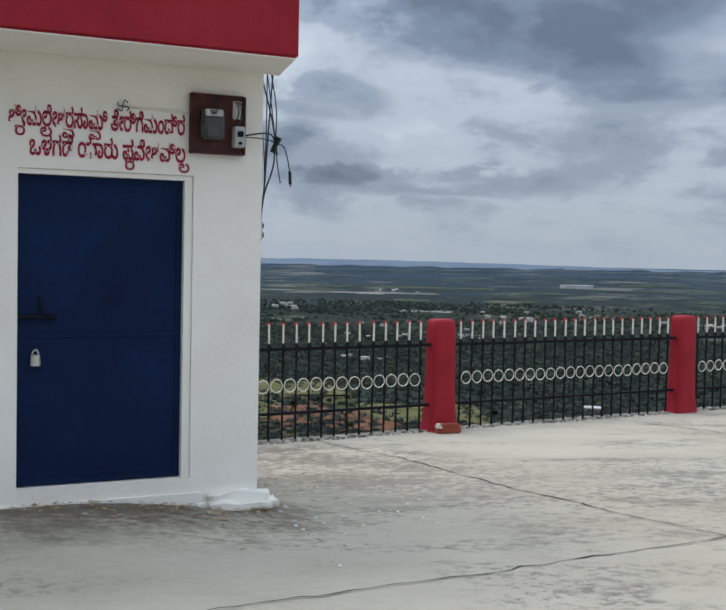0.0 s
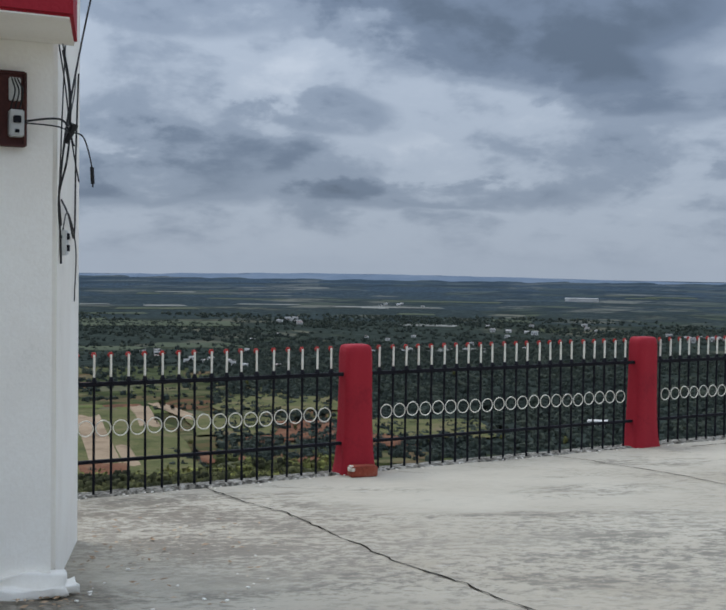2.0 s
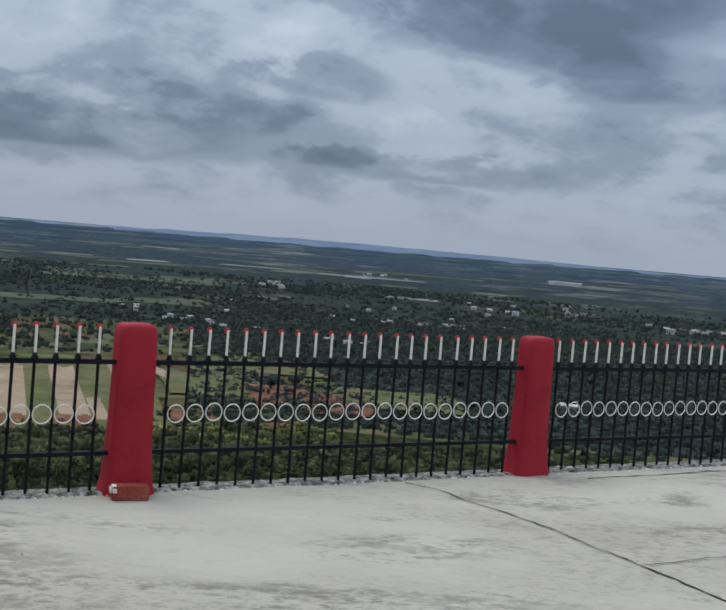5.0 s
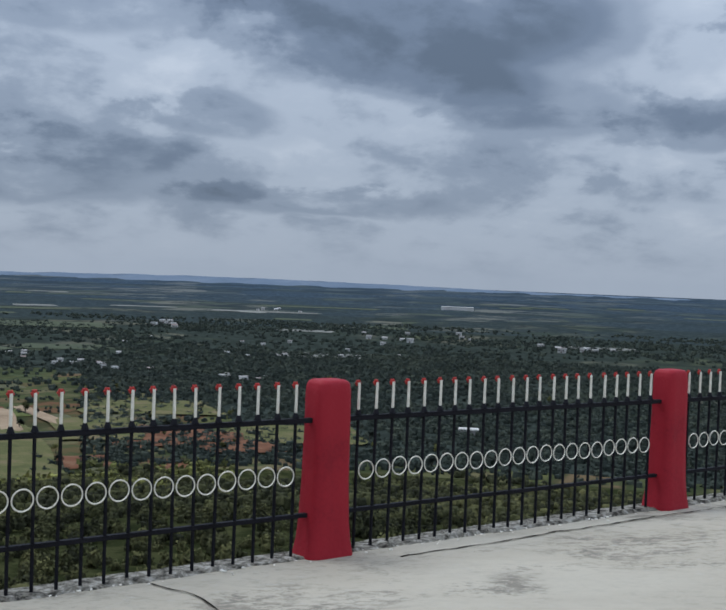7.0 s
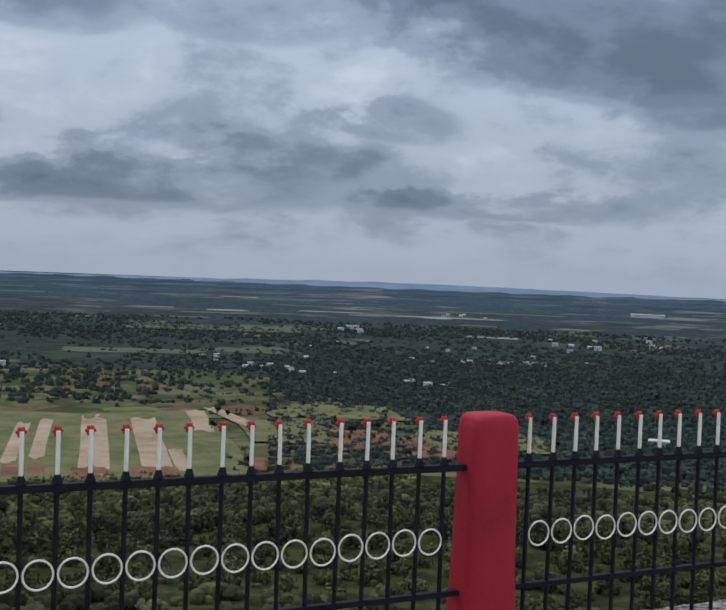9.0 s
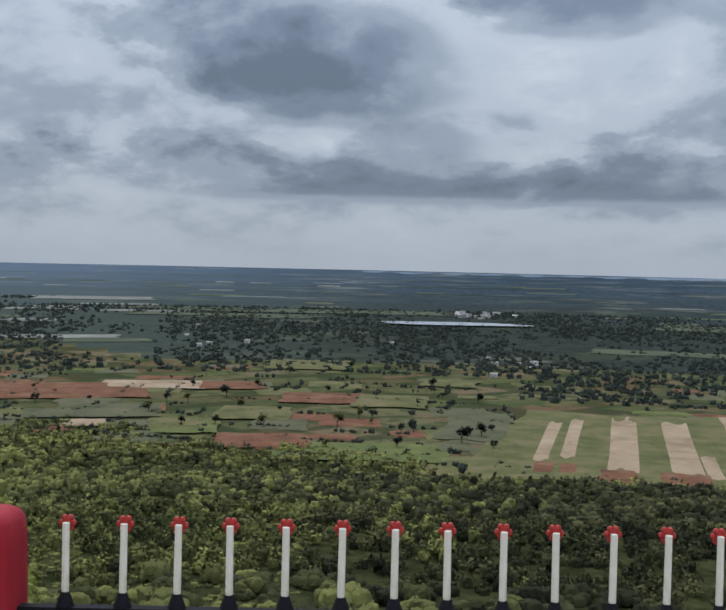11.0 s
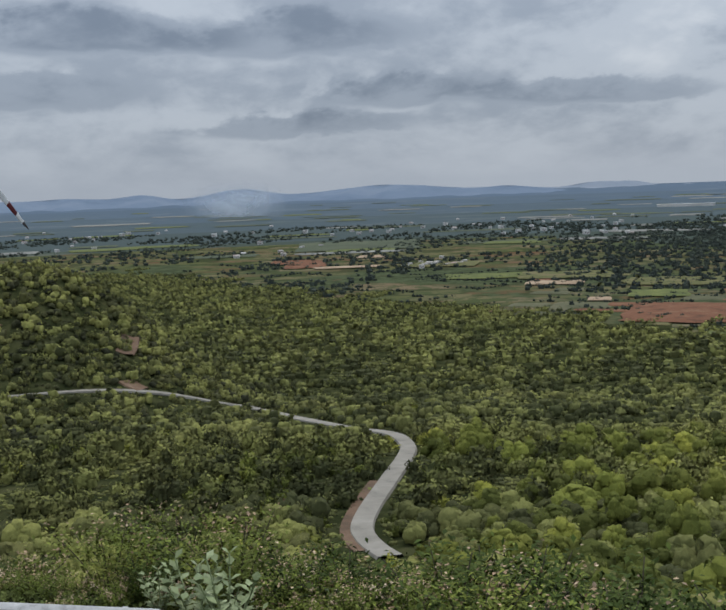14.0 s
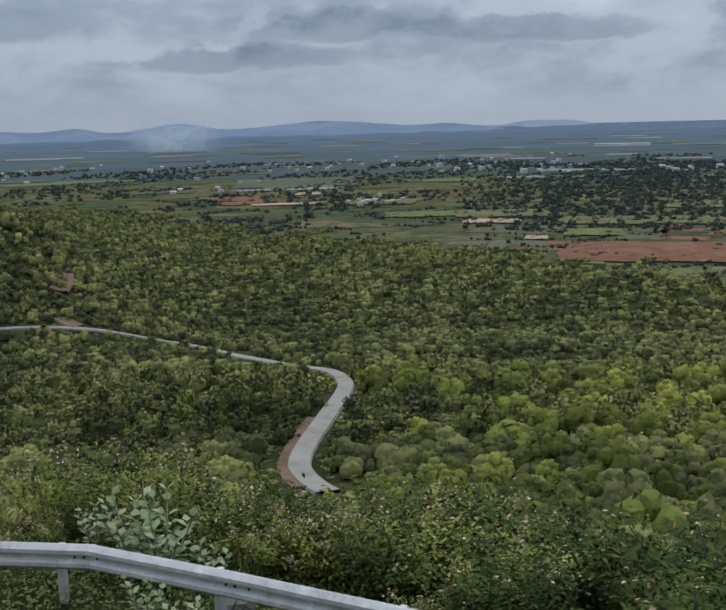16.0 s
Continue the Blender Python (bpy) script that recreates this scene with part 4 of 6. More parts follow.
for fa, fe, fw, fd, ft, fm, fl in (
        (52.8, -6.95, 92, 88, 50, FIELD_RED, "long ploughed red-earth field"), (45.0, -6.85, 92, 74, 43, FIELD_RED, "long ploughed red-earth field"),
        (43.5, -8.0, 60, 30, 42, FIELD_DULL, "dull olive fallow plot"), (35.1, -9.4, 38, 36, 36, FIELD_RED, "ploughed red-brown plot"),
        (36.7, -6.6, 40, 40, 36, FIELD_RED, "ploughed red-brown plot"), (32.0, -7.2, 44, 44, 30, FIELD_RED, "ploughed red-brown plot"),
        (39.0, -8.75, 30, 34, 38, FIELD_LIME, "bright lime-green crop plot"), (44.0, -8.5, 22, 20, 42, FIELD_TAN, "pale tan field strip"),
        (32.8, -5.5, 60, 70, 30, FIELD_GREEN, "green crop plot with hedges"), (70.2, -3.27, 80, 170, 68, FIELD_LIME, "bright lime-green crop plot"),
        (69.8, -3.8, 30, 34, 69, FIELD_TAN, "pale tan field strip"), (73.1, -4.07, 38, 100, 72, FIELD_RED, "ploughed red-brown plot"),
        (64.0, -4.97, 60, 46, 62, FIELD_LIME, "bright lime-green crop plot"), (58.3, -6.26, 14, 18, 58, FIELD_TAN, "pale tan field strip"),
        (55.4, -6.0, 36, 40, 54, FIELD_LIME, "bright lime-green crop plot"), (50.6, -4.6, 48, 80, 50, FIELD_GREEN, "green crop plot with hedges"),
        (43.6, -2.25, 200, 130, 43, FIELD_PALE, "pale stubble field far out on the plain"), (37.0, -3.0, 250, 60, 36, FIELD_HAZE, "green field among distant trees"),
        (82.7, -1.66, 180, 120, 82, FIELD_PALE, "pale stubble field far out on the plain"),
        (29.2, -9.9, 55, 40, 30, FIELD_LIME, "bright lime-green crop plot"), (39.3, -8.6, 28, 36, 35, FIELD_GREEN, "green crop plot with hedges"),
        (35.5, -8.0, 36, 45, 30, FIELD_GREEN, "green crop plot with hedges"), 
        (28.5, -7.3, 40, 50, 25, FIELD_GREEN, "green crop plot with hedges"), (24.0, -8.4, 30, 90, 20, FIELD_DULL, "dull olive fallow plot"),
        (25.5, -6.3, 34, 40, 20, FIELD_GREEN, "green crop plot with hedges"), (40.5, -6.6, 60, 40, 38, FIELD_TAN, "pale tan field strip"),
        (9.3, -7.9, 8, 110, 28, FIELD_TAN, "bare tan strip of earth in a green field"), (7.0, -8.3, 40, 70, 15, FIELD_GREEN, "green crop plot with hedges"),
        (11.5, -7.9, 10, 80, 15, FIELD_TAN, "bare tan strip of earth in a green field"), (3.2, -8.6, 30, 60, 10, FIELD_RED, "ploughed red-brown plot"), (0.2, -8.9, 34, 60, 10, FIELD_RED, "ploughed red-brown plot"),
        (4.5, -7.2, 70, 60, 8, FIELD_GREEN, "green crop plot with hedges"), (-3.0, -8.4, 60, 60, 0, FIELD_GREEN, "green crop plot with hedges"),
        (73.6, -3.95, 50, 50, 70, FIELD_RED, "ploughed red-earth field"), (70.4, -3.2, 150, 190, 68, FIELD_HAZE, "green field among distant trees"),
        (66.0, -4.3, 60, 60, 60, FIELD_GREEN, "green crop plot with hedges"), (60.0, -5.0, 70, 60, 60, FIELD_GREEN, "green crop plot with hedges"),
        (71.0, -4.3, 60, 22, 70, FIELD_TAN, "pale tan field strip"), (11.0, -3.1, 210, 120, 10, FIELD_HAZE, "green field among distant trees"),
        (-1.0, -2.15, 200, 60, 0, FIELD_PALE, "pale stubble field far out on the plain"), (33.0, -2.75, 420, 110, 33, FIELD_HAZE, "green field among distant trees"),
        (53.0, -5.4, 110, 60, 52, FIELD_GREEN, "green crop plot with hedges"), (60.5, -5.4, 40, 30, 55, FIELD_TAN, "pale tan field strip")):
    field("field", fa, fe, fw, fd, ft, fm, fl)


# hedges and bushes along the plots
def hedges():
    r = np.random.default_rng(31)
    xs, ys = [], []
    for _ in range(380):
        a = r.uniform(-18, 80)
        d = float(wood_edge(a)) + 10 + 480 * r.random() ** 1.4
        if 11.5 < a < 21.5 and d < 600:
            continue
        x, y = place(a, d)
        t = radians(24 + r.choice((0, 90)) + r.normal() * 6)
        n = int(r.integers(5, 26))
        s = np.sort(r.uniform(0, n * 2.4, n))
        xs.append(x + np.cos(t) * s + r.normal(size=n) * 0.8)
        ys.append(y + np.sin(t) * s + r.normal(size=n) * 0.8)
    x, y = np.concatenate(xs), np.concatenate(ys)
    rad = r.uniform(0.7, 2.2, len(x)) * r.uniform(0.6, 1.1, len(x))
    q, sh, out = scatter(COARSE, np.stack([x, y, ground_z(x, y)], -1), rad, rad * r.uniform(0.8, 1.6, len(x)))
    me = quads_mesh("hedgerow_bushes", q, sh, out)
    me.materials.append(LEAF_DARK)
    return tagged(new("hedgerow_bushes", me), "dark bushes in lines along the field edges", "hedge", kind="stuff")


hedges()


# lake
def lake():
    x, y = on_plain(25.6, -3.28)
    bm = bmesh.new()
    ring = []
    for i in range(40):
        t = 2 * math.pi * i / 40
        ring.append(bm.verts.new((92 * math.cos(t) * (1 + 0.10 * math.sin(3 * t + 1)), (34 + 9 * math.sin(2 * t)) * math.sin(t), 0)))
    bm.faces.new(ring)
    ob = part("lake", bm, WATER)
    ob.matrix_world = pose(x, y, -72.8, 0, 0, 22)
    return tagged(ob, "pale still lake beside a distant town", "water", kind="structure")


lake()


# houses
def house(w, d, h, flat):
    root = empty("house")
    bm = bmesh.new()
    box(bm, (w, d, h), (0, 0, h / 2))
    part("wall", bm, HOUSE_WALL, root)
    bm = bmesh.new()
    if flat:
        box(bm, (w + 0.6, d + 0.6, 0.4), (0, 0, h + 0.2))
    else:
        v = [bm.verts.new(p) for p in ((-w / 2 - 0.4, -d / 2 - 0.4, h), (w / 2 + 0.4, -d / 2 - 0.4, h), (w / 2 + 0.4, d / 2 + 0.4, h), (-w / 2 - 0.4, d / 2 + 0.4, h), (-w / 2 - 0.4, 0, h + d * 0.3), (w / 2 + 0.4, 0, h + d * 0.3))]
        for f in ((0, 1, 5, 4), (2, 3, 4, 5), (0, 4, 3), (1, 2, 5), (3, 2, 1, 0)):
            bm.faces.new([v[i] for i in f])
    part("roof", bm, HOUSE_ROOF, root)
    for s in (-1, 1):
        bm = bmesh.new()
        box(bm, (w * 0.16, 0.12, h * 0.3), (s * w * 0.28, -d / 2 - 0.02, h * 0.55))
        part("window", bm, GLASSY, root)
    bm = bmesh.new()
    box(bm, (w * 0.12, 0.12, h * 0.62), (0, -d / 2 - 0.02, h * 0.31))
    part("door", bm, WOOD_DARK, root)
    return tagged(root, "small whitewashed house among distant trees", "house", "houses on the plain")


kinds = [house(6.5, 5, 4.2, True), house(8, 6, 5.0, True), house(7.5, 5, 3.0, False)]
spots = []
for ca, ce, spread_a, spread_e, count in ((23.9, -2.78, 1.6, 0.16, 22), (4.1, -3.0, 0.7, 0.15, 8), (6.5, -5.1, 3.0, 0.25, 10), (-1.0, -5.6, 2.2, 0.2, 7), (50.4, -2.9, 1.8, 0.12, 12), (57.8, -2.9, 1.2, 0.1, 6),
                                         (63.0, -2.6, 2.5, 0.3, 9), (74.5, -3.3, 2.5, 0.4, 7), (67.0, -4.2, 1.6, 0.25, 8), (-1.3, -2.05, 1.5, 0.1, 5), (-17, -3.4, 2.5, 0.2, 8), (10.8, -4.7, 1.2, 0.2, 5),
                                         (37, -4.1, 3.0, 0.5, 7), (86, -2.6, 3.0, 0.3, 6), (-6.5, -4.2, 2.0, 0.3, 4), (28.7, -4.2, 0.2, 0.1, 1), (20, -5.4, 4, 0.5, 6), (70, -2.35, 7, 0.3, 16), (82, -2.2, 5, 0.3, 12), (61, -2.35, 5, 0.3, 12), (65.5, -4.3, 1.6, 0.08, 9), (2.5, -4.0, 5, 0.5, 10), (-12, -3.3, 6, 0.5, 10)):
    for _ in range(count):
        spots.append((ca + random.uniform(-1, 1) * spread_a, ce + random.uniform(-1, 1) * spread_e))
for i, (ha, he) in enumerate(spots):
    hx, hy = on_plain(ha, he)
    m = pose(hx, hy, float(ground_z(hx, hy)) - 0.3, 0, 0, ha + random.uniform(-30, 30)) @ Matrix.Scale(random.uniform(0.5, 0.8) if he < -3.6 else random.uniform(0.7, 1.2), 4)
    if i < 3:
        kinds[i].matrix_world = m
    else:
        copy_thing(kinds[i % 3], m)


# far sheds
def shed(az_deg, el_deg, w, d, h, label):
    x, y = on_plain(az_deg, el_deg)
    root = empty("shed", (x, y, float(ground_z(x, y)) - 0.4), az_deg)
    bm = bmesh.new()
    box(bm, (w, d, h), (0, 0, h / 2))
    part("wall", bm, HOUSE_WALL, root)
    bm = bmesh.new()
    box(bm, (w + 2, d + 2, 1.0), (0, 0, h + 0.5), 0.3)
    part("roof", bm, HOUSE_WALL, root)
    return tagged(root, label, "shed")


shed(-10.8, -1.66, 75, 30, 7, "long white factory shed far out on the plain")
shed(-11.8, -8.0, 8, 5, 2.6, "long white building among trees")
shed(54.1, -1.72, 120, 20, 5, "long pale building near the horizon")


# far hills
def far_hills(name, material, dist, peaks, base, az0, az1, label):
    bm = bmesh.new()
    prev = None
    for i in range(int((az1 - az0) * 4) + 1):
        a = az0 + i / 4
        e = base + sum(h * math.exp(-((a - c) / w) ** 2) for c, h, w in peaks)
        e += 0.03 * noise.noise((a * 0.8, dist, 0)) + 0.012 * noise.noise((a * 3.1, dist, 5))
        fade = min(1, (a - az0) / 4, (az1 - a) / 4)
        e = -1.2 + (e + 1.2) * max(0.0, fade)
        cols = []
        for k, (dd, f) in enumerate(((-520, 0.0), (-300, 0.45), (-120, 0.85), (0, 1.0), (40, 0.6), (60, 0.0))):
            x, y = place(a, dist + dd + 60 * math.sin(a * 1.9 + k))
            top = 1.55 + dist * math.tan(radians(e))
            cols.append(bm.verts.new((x, y, -76 + (top + 76) * f + (6 * math.sin(a * 3.1 + k * 2) if 0 < k < 3 else 0))))
        if prev:
            for p, q, r, s in zip(prev, prev[1:], cols[1:], cols):
                bm.faces.new((p, q, r, s))
        prev = cols
    bmesh.ops.recalc_face_normals(bm, faces=bm.faces[:])
    return tagged(smooth(part(name, bm, material)), label, "backdrop", kind="structure")


far_hills("backdrop_pale_hills", PALE_HAZED_HILL, 4900, [(58.3, 0.25, 1.4), (56.6, 0.18, 0.9), (64, 0.2, 2.5), (100, 0.3, 6)], -0.62, 48, 110, "pale hazy hills on the horizon")
far_hills("backdrop_hills", HAZED_HILL, 4480, [(76.3, 0.42, 1.9), (81.2, 0.30, 1.3), (68.9, 0.40, 3.4), (62.9, 0.14, 1.0), (84.5, 0.22, 2.0), (90, 0.3, 4.0)], -0.55, 57, 104, "long hill range on the horizon, tinted blue-grey for haze")
far_hills("backdrop_ridge", HAZED_HILL, 4700, [(2, 0.18, 9), (-8, 0.06, 6)], -0.62, -26, 34, "low ridge on the horizon, tinted blue for haze")


# field trees
def tree(seed, material, r, h):
    root = empty("tree")
    bm = bmesh.new()
    rod(bm, (0, 0, -0.6), (0.1, 0.05, h * 0.45), 0.16 * r / 2, 0.09 * r / 2, 7)
    for k in range(3):
        t = 2.1 * k + seed
        rod(bm, (0.1, 0.05, h * 0.32), (0.5 * r * math.cos(t), 0.5 * r * math.sin(t), h * 0.6), 0.07 * r / 2, 0.03 * r / 2, 5)
    part("trunk", bm, BARK, root)
    q = crown(6, 1, 110, 0.125, 90 + seed, 0.8)[0] * np.array((r, r, h * 0.62)) + np.array((0, 0, h * 0.30))
    out = q.mean(axis=1) - np.array((0, 0, h * 0.4))
    me = quads_mesh("crown", q, np.full(len(q), 0.35), np.repeat(out / np.linalg.norm(out, axis=1)[:, None], 4, axis=0))
    me.materials.append(material)
    c = new("crown", me)
    c.parent = root
    return tagged(root, "dark round-headed tree standing in the fields", "tree", "trees among the fields")


tree_kinds = [tree(1, LEAF_DARK, 4.2, 8.0), tree(2, LEAF, 3.4, 7.0), tree(3, LEAF_DARK, 3.0, 6.0)]
tree_spots = [(24.8, -9.3), (31.2, -8.6), (38.6, -6.7), (36.9, -7.2), (10.6, -7.6), (27.9, -8.9), (23.8, -9.0), (30.1, -8.2), (29.4, -8.2), (26.4, -6.6), (40.8, -8.0), (46.3, -7.4), (51.9, -6.3), (35.0, -8.7)]
for _ in range(80):
    ta = random.uniform(-16, 60)
    tree_spots.append((ta if not 11 < ta < 21.5 else ta + 12, -random.uniform(5.6, 10.2)))
for i, (ta, te) in enumerate(tree_spots):
    tx, ty = on_plain(ta, te)
    if math.hypot(tx - EYE.x, ty - EYE.y) < float(wood_edge(ta)):
        te = -8.6 if ta < 42 else -6.2
        tx, ty = on_plain(ta, te + random.uniform(-0.5, 1.2))
    k = random.uniform(0.35, 0.85) if i > 13 else 1.0
    m = pose(tx, ty, float(ground_z(tx, ty)), 0, 0, random.uniform(0, 360)) @ Matrix.Scale(k, 4)
    if i < 3:
        tree_kinds[i].matrix_world = m
    else:
        copy_thing(tree_kinds[i % 3], m)


for run in ([(82.45, -8.2), (82.2, -7.8), (82.1, -7.35)], [(91.5, -5.7), (90.1, -5.78), (89.3, -6.05), (88.5, -6.5)], [(82.45, -9.5), (82.1, -9.75), (81.6, -10.0)]):
    ribbon("path", SOIL_RED, 5.0, 0.5, [seen_spot(a, e) for a, e in run], "bare red earth track on the wooded spur", "path")

# ---- terrace ----


def terrace():
    bm = bmesh.new()
    us = np.concatenate([np.linspace(-7.5, 4, 60), np.linspace(4.5, 16, 24)])
    ds = np.concatenate([[-0.16], np.linspace(0, 6, 25), np.linspace(7, 19, 7)])
    grid = []
    for a in us:
        row = []
        for d in ds:
            p = A + U * float(a) - Nn * float(d)
            z = floor_z(d) + 0.006 * noise.noise((p.x * 0.7, p.y * 0.7, 0)) + apron(p.x, p.y)
            if d < 0:
                z = EDGE - 0.02
            row.append(bm.verts.new((p.x, p.y, z)))
        grid.append(row)
    for r0, r1 in zip(grid, grid[1:]):
        for i in range(len(ds) - 1):
            f = bm.faces.new((r0[i], r1[i], r1[i + 1], r0[i + 1]))
            f.smooth = True
    rim = [r[0] for r in grid] + grid[-1][1:] + [r[-1] for r in grid[-2::-1]] + grid[0][-2:0:-1]
    low = [bm.verts.new((v.co.x, v.co.y, -4.2)) for v in rim]
    for i in range(len(rim)):
        j = (i + 1) % len(rim)
        bm.faces.new((rim[i], rim[j], low[j], low[i]))
    bmesh.ops.recalc_face_normals(bm, faces=bm.faces[:])
    return tagged(part("floor", bm, CONCRETE), "weathered grey concrete terrace with stains and cracks", "floor", kind="structure")


terrace()


def joint(run, wide, seed):
    """A ragged crack or slab joint: a thin dark seam lying in the concrete."""
    r = random.Random(seed)
    pts = []
    P = [Vector((x, y, 0)) for x, y in run]
    for a, b in zip(P, P[1:]):
        n = max(2, int((b - a).length / 0.07))
        for k in range(n):
            pts.append(a.lerp(b, k / n) + Vector((r.gauss(0, 0.008), r.gauss(0, 0.008), 0)))
    pts.append(P[-1])
    bm = bmesh.new()
    prev = None
    for i, p in enumerate(pts):
        t = (pts[min(i + 1, len(pts) - 1)] - pts[max(i - 1, 0)]).normalized()
        s = Vector((-t.y, t.x, 0)) * wide * r.uniform(0.25, 1.0)
        row = []
        for k in (-1, 1):
            q = p + s * k
            row.append(bm.verts.new((q.x, q.y, floor_z(inside(q.x, q.y)) + 0.006)))
        if prev:
            bm.faces.new((prev[0], row[0], row[1], prev[1]))
        prev = row
    bmesh.ops.recalc_face_normals(bm, faces=bm.faces[:])
    for f in bm.faces:
        if f.normal.z < 0:
            f.normal_flip()
    return tagged(part("trim_crack", bm, CRACK_M), "dark ragged crack in the concrete floor", "crack", kind="structure")


joint([(-0.48, 9.9), (-0.02, 9.05), (0.33, 8.55), (0.64, 7.85), (1.05, 6.97), (1.27, 6.63), (1.52, 6.12), (1.88, 5.62), (2.3, 5.05), (3.4, 3.5)], 0.008, 1)
joint([(-0.6, 4.3), (0.5, 4.85), (1.44, 5.38), (1.88, 5.62), (2.32, 5.87), (2.8, 6.14), (3.22, 6.33), (4.6, 7.1), (7.0, 8.5)], 0.006, 2)
joint([(2.5, 11.3), (2.73, 11.05), (2.87, 10.75), (3.05, 10.45), (3.22, 10.15), (3.54, 9.35), (3.83, 8.6), (4.3, 7.6), (5.2, 6.2)], 0.009, 3)
joint([(3.6, 9.2), (5.6, 10.4), (8.2, 11.9)], 0.006, 4)
joint([(3.89, 11.9), (4.2, 12.07), (4.59, 12.31), (5.04, 12.61), (5.42, 12.83), (5.84, 13.09), (6.62, 13.54)], 0.014, 6)


def kerb():
    """Crumbling mortar along the foot of the fence."""
    bm = bmesh.new()
    r = random.Random(5)
    prev = None
    n = 420
    for i in range(n + 1):
        a = -7.4 + 23.3 * i / n
        row = []
        h = 0.010 + 0.030 * max(0, noise.noise((a * 6, 0, 0))) + r.uniform(0, 0.014)
        w = 0.045 + 0.05 * noise.noise((a * 4, 4, 0)) + r.uniform(-0.012, 0.012)
        for d, z in ((0.02 + w, 0.0), (w * 0.8, h), (-0.03, h * 0.8), (-0.14 - 0.02 * r.random(), h * 0.3), (-0.165, -0.1)):
            p = A + U * a - Nn * d
            row.append(bm.verts.new((p.x, p.y, EDGE + z + 0.001)))
        if prev:
            for k in range(4):
                bm.faces.new((prev[k], row[k], row[k + 1], prev[k + 1]))
        prev = row
    bmesh.ops.recalc_face_normals(bm, faces=bm.faces[:])
    return tagged(part("trim_kerb", bm, MORTAR), "crumbling pale mortar along the fence foot", "kerb", kind="structure")


kerb()


def crumbs():
    """Loose flakes of mortar and paint on the floor by the hut and the fence."""
    r = random.Random(9)
    bm = bmesh.new()
    for i in range(180):
        if i < 150:
            a, d = r.uniform(-3, 9), abs(r.gauss(0, 0.06)) + 0.04
            p = A + U * a - Nn * d
        else:
            p = Vector((-0.45 + abs(r.gauss(0, 0.5)), 6.3 + r.gauss(0, 0.6)))
        s = r.uniform(0.004, 0.013)
        box(bm, (s * 1.6, s, s * 0.5), (p.x, p.y, floor_z(inside(p.x, p.y)) + apron(p.x, p.y) + s * 0.3 + 0.004), 0, r.uniform(0, 180))
    return tagged(part("mortar_crumbs", bm, WHITE), "loose pale flakes of mortar on the concrete", "rubble", kind="stuff")


crumbs()


def litter():
    """Dry leaf scraps and grit blown against the foot of the hut."""
    r = random.Random(19)
    bm = bmesh.new()
    for i in range(420):
        k = r.random()
        if k < 0.55:
            s = r.uniform(-0.1, 1.4)
            p = Vector((-0.58 - 0.9 * s, 6.384 - 0.44 * s)) + Vector((0.44, -0.9)) * abs(r.gauss(0, 0.22))
        else:
            p = Vector((-0.4 + r.gauss(0, 0.35), 7.0 + r.gauss(0, 0.8)))
        if inside(p.x, p.y) < 0.1:
            continue
        s = r.uniform(0.006, 0.022)
        z = floor_z(inside(p.x, p.y)) + apron(p.x, p.y) + 0.010
        t = r.uniform(0, 6.28)
        q = [bm.verts.new((p.x + s * e * math.cos(t + a), p.y + s * e * math.sin(t + a), z + r.uniform(0, 0.007))) for a, e in ((0, 1.2), (1.4, 0.55), (3.1, 1.1), (4.7, 0.5))]
        bm.faces.new(q)
    return tagged(part("leaf_litter", bm, DRY), "dry brown leaf scraps at the foot of the hut", "litter", kind="stuff")


litter()


# ---- fence ----
def fence_post():
    bm = bmesh.new()
    prof = [(-0.03, 0.160), (0.02, 0.152), (0.10, 0.138), (0.22, 0.127), (0.45, 0.119), (0.75, 0.115), (0.97, 0.113), (1.015, 0.108), (1.035, 0.097), (1.043, 0.08)]
    rings = []
    for z, w in prof:
        ring = []
        for i in range(24):
            t = 2 * math.pi * (i + 0.5) / 24
            c, s = math.cos(t), math.sin(t)
            k = (abs(c) ** 7 + abs(s) ** 7) ** (-1 / 7)
            wob = 0.004 * noise.noise((c * 2, s * 2, z * 5))
            ring.append(bm.verts.new((c * k * (w + wob) * 1.03, s * k * (w + wob) * 0.83, z)))
        rings.append(ring)
    for r0, r1 in zip(rings, rings[1:]):
        for i in range(24):
            bm.faces.new((r0[i], r0[(i + 1) % 24], r1[(i + 1) % 24], r1[i]))
    bm.faces.new(rings[-1])
    bm.faces.new(rings[0][::-1])
    return tagged(smooth(part("fence_post", bm, RED_PAINT)), "red-painted plastered concrete post with rounded top", "post", "posts of the terrace fence")


first_post = fence_post()
for k in range(-2, 6):
    p = A + U * (BAY * k)
    m = pose(p.x, p.y, EDGE, 0, 0, FENCE + random.uniform(-1.5, 1.5))
    if k == -2:
        first_post.matrix_world = m
    else:
        copy_thing(first_post, m)

GAP, STEP, BARS = 0.2232, 0.1278, 22


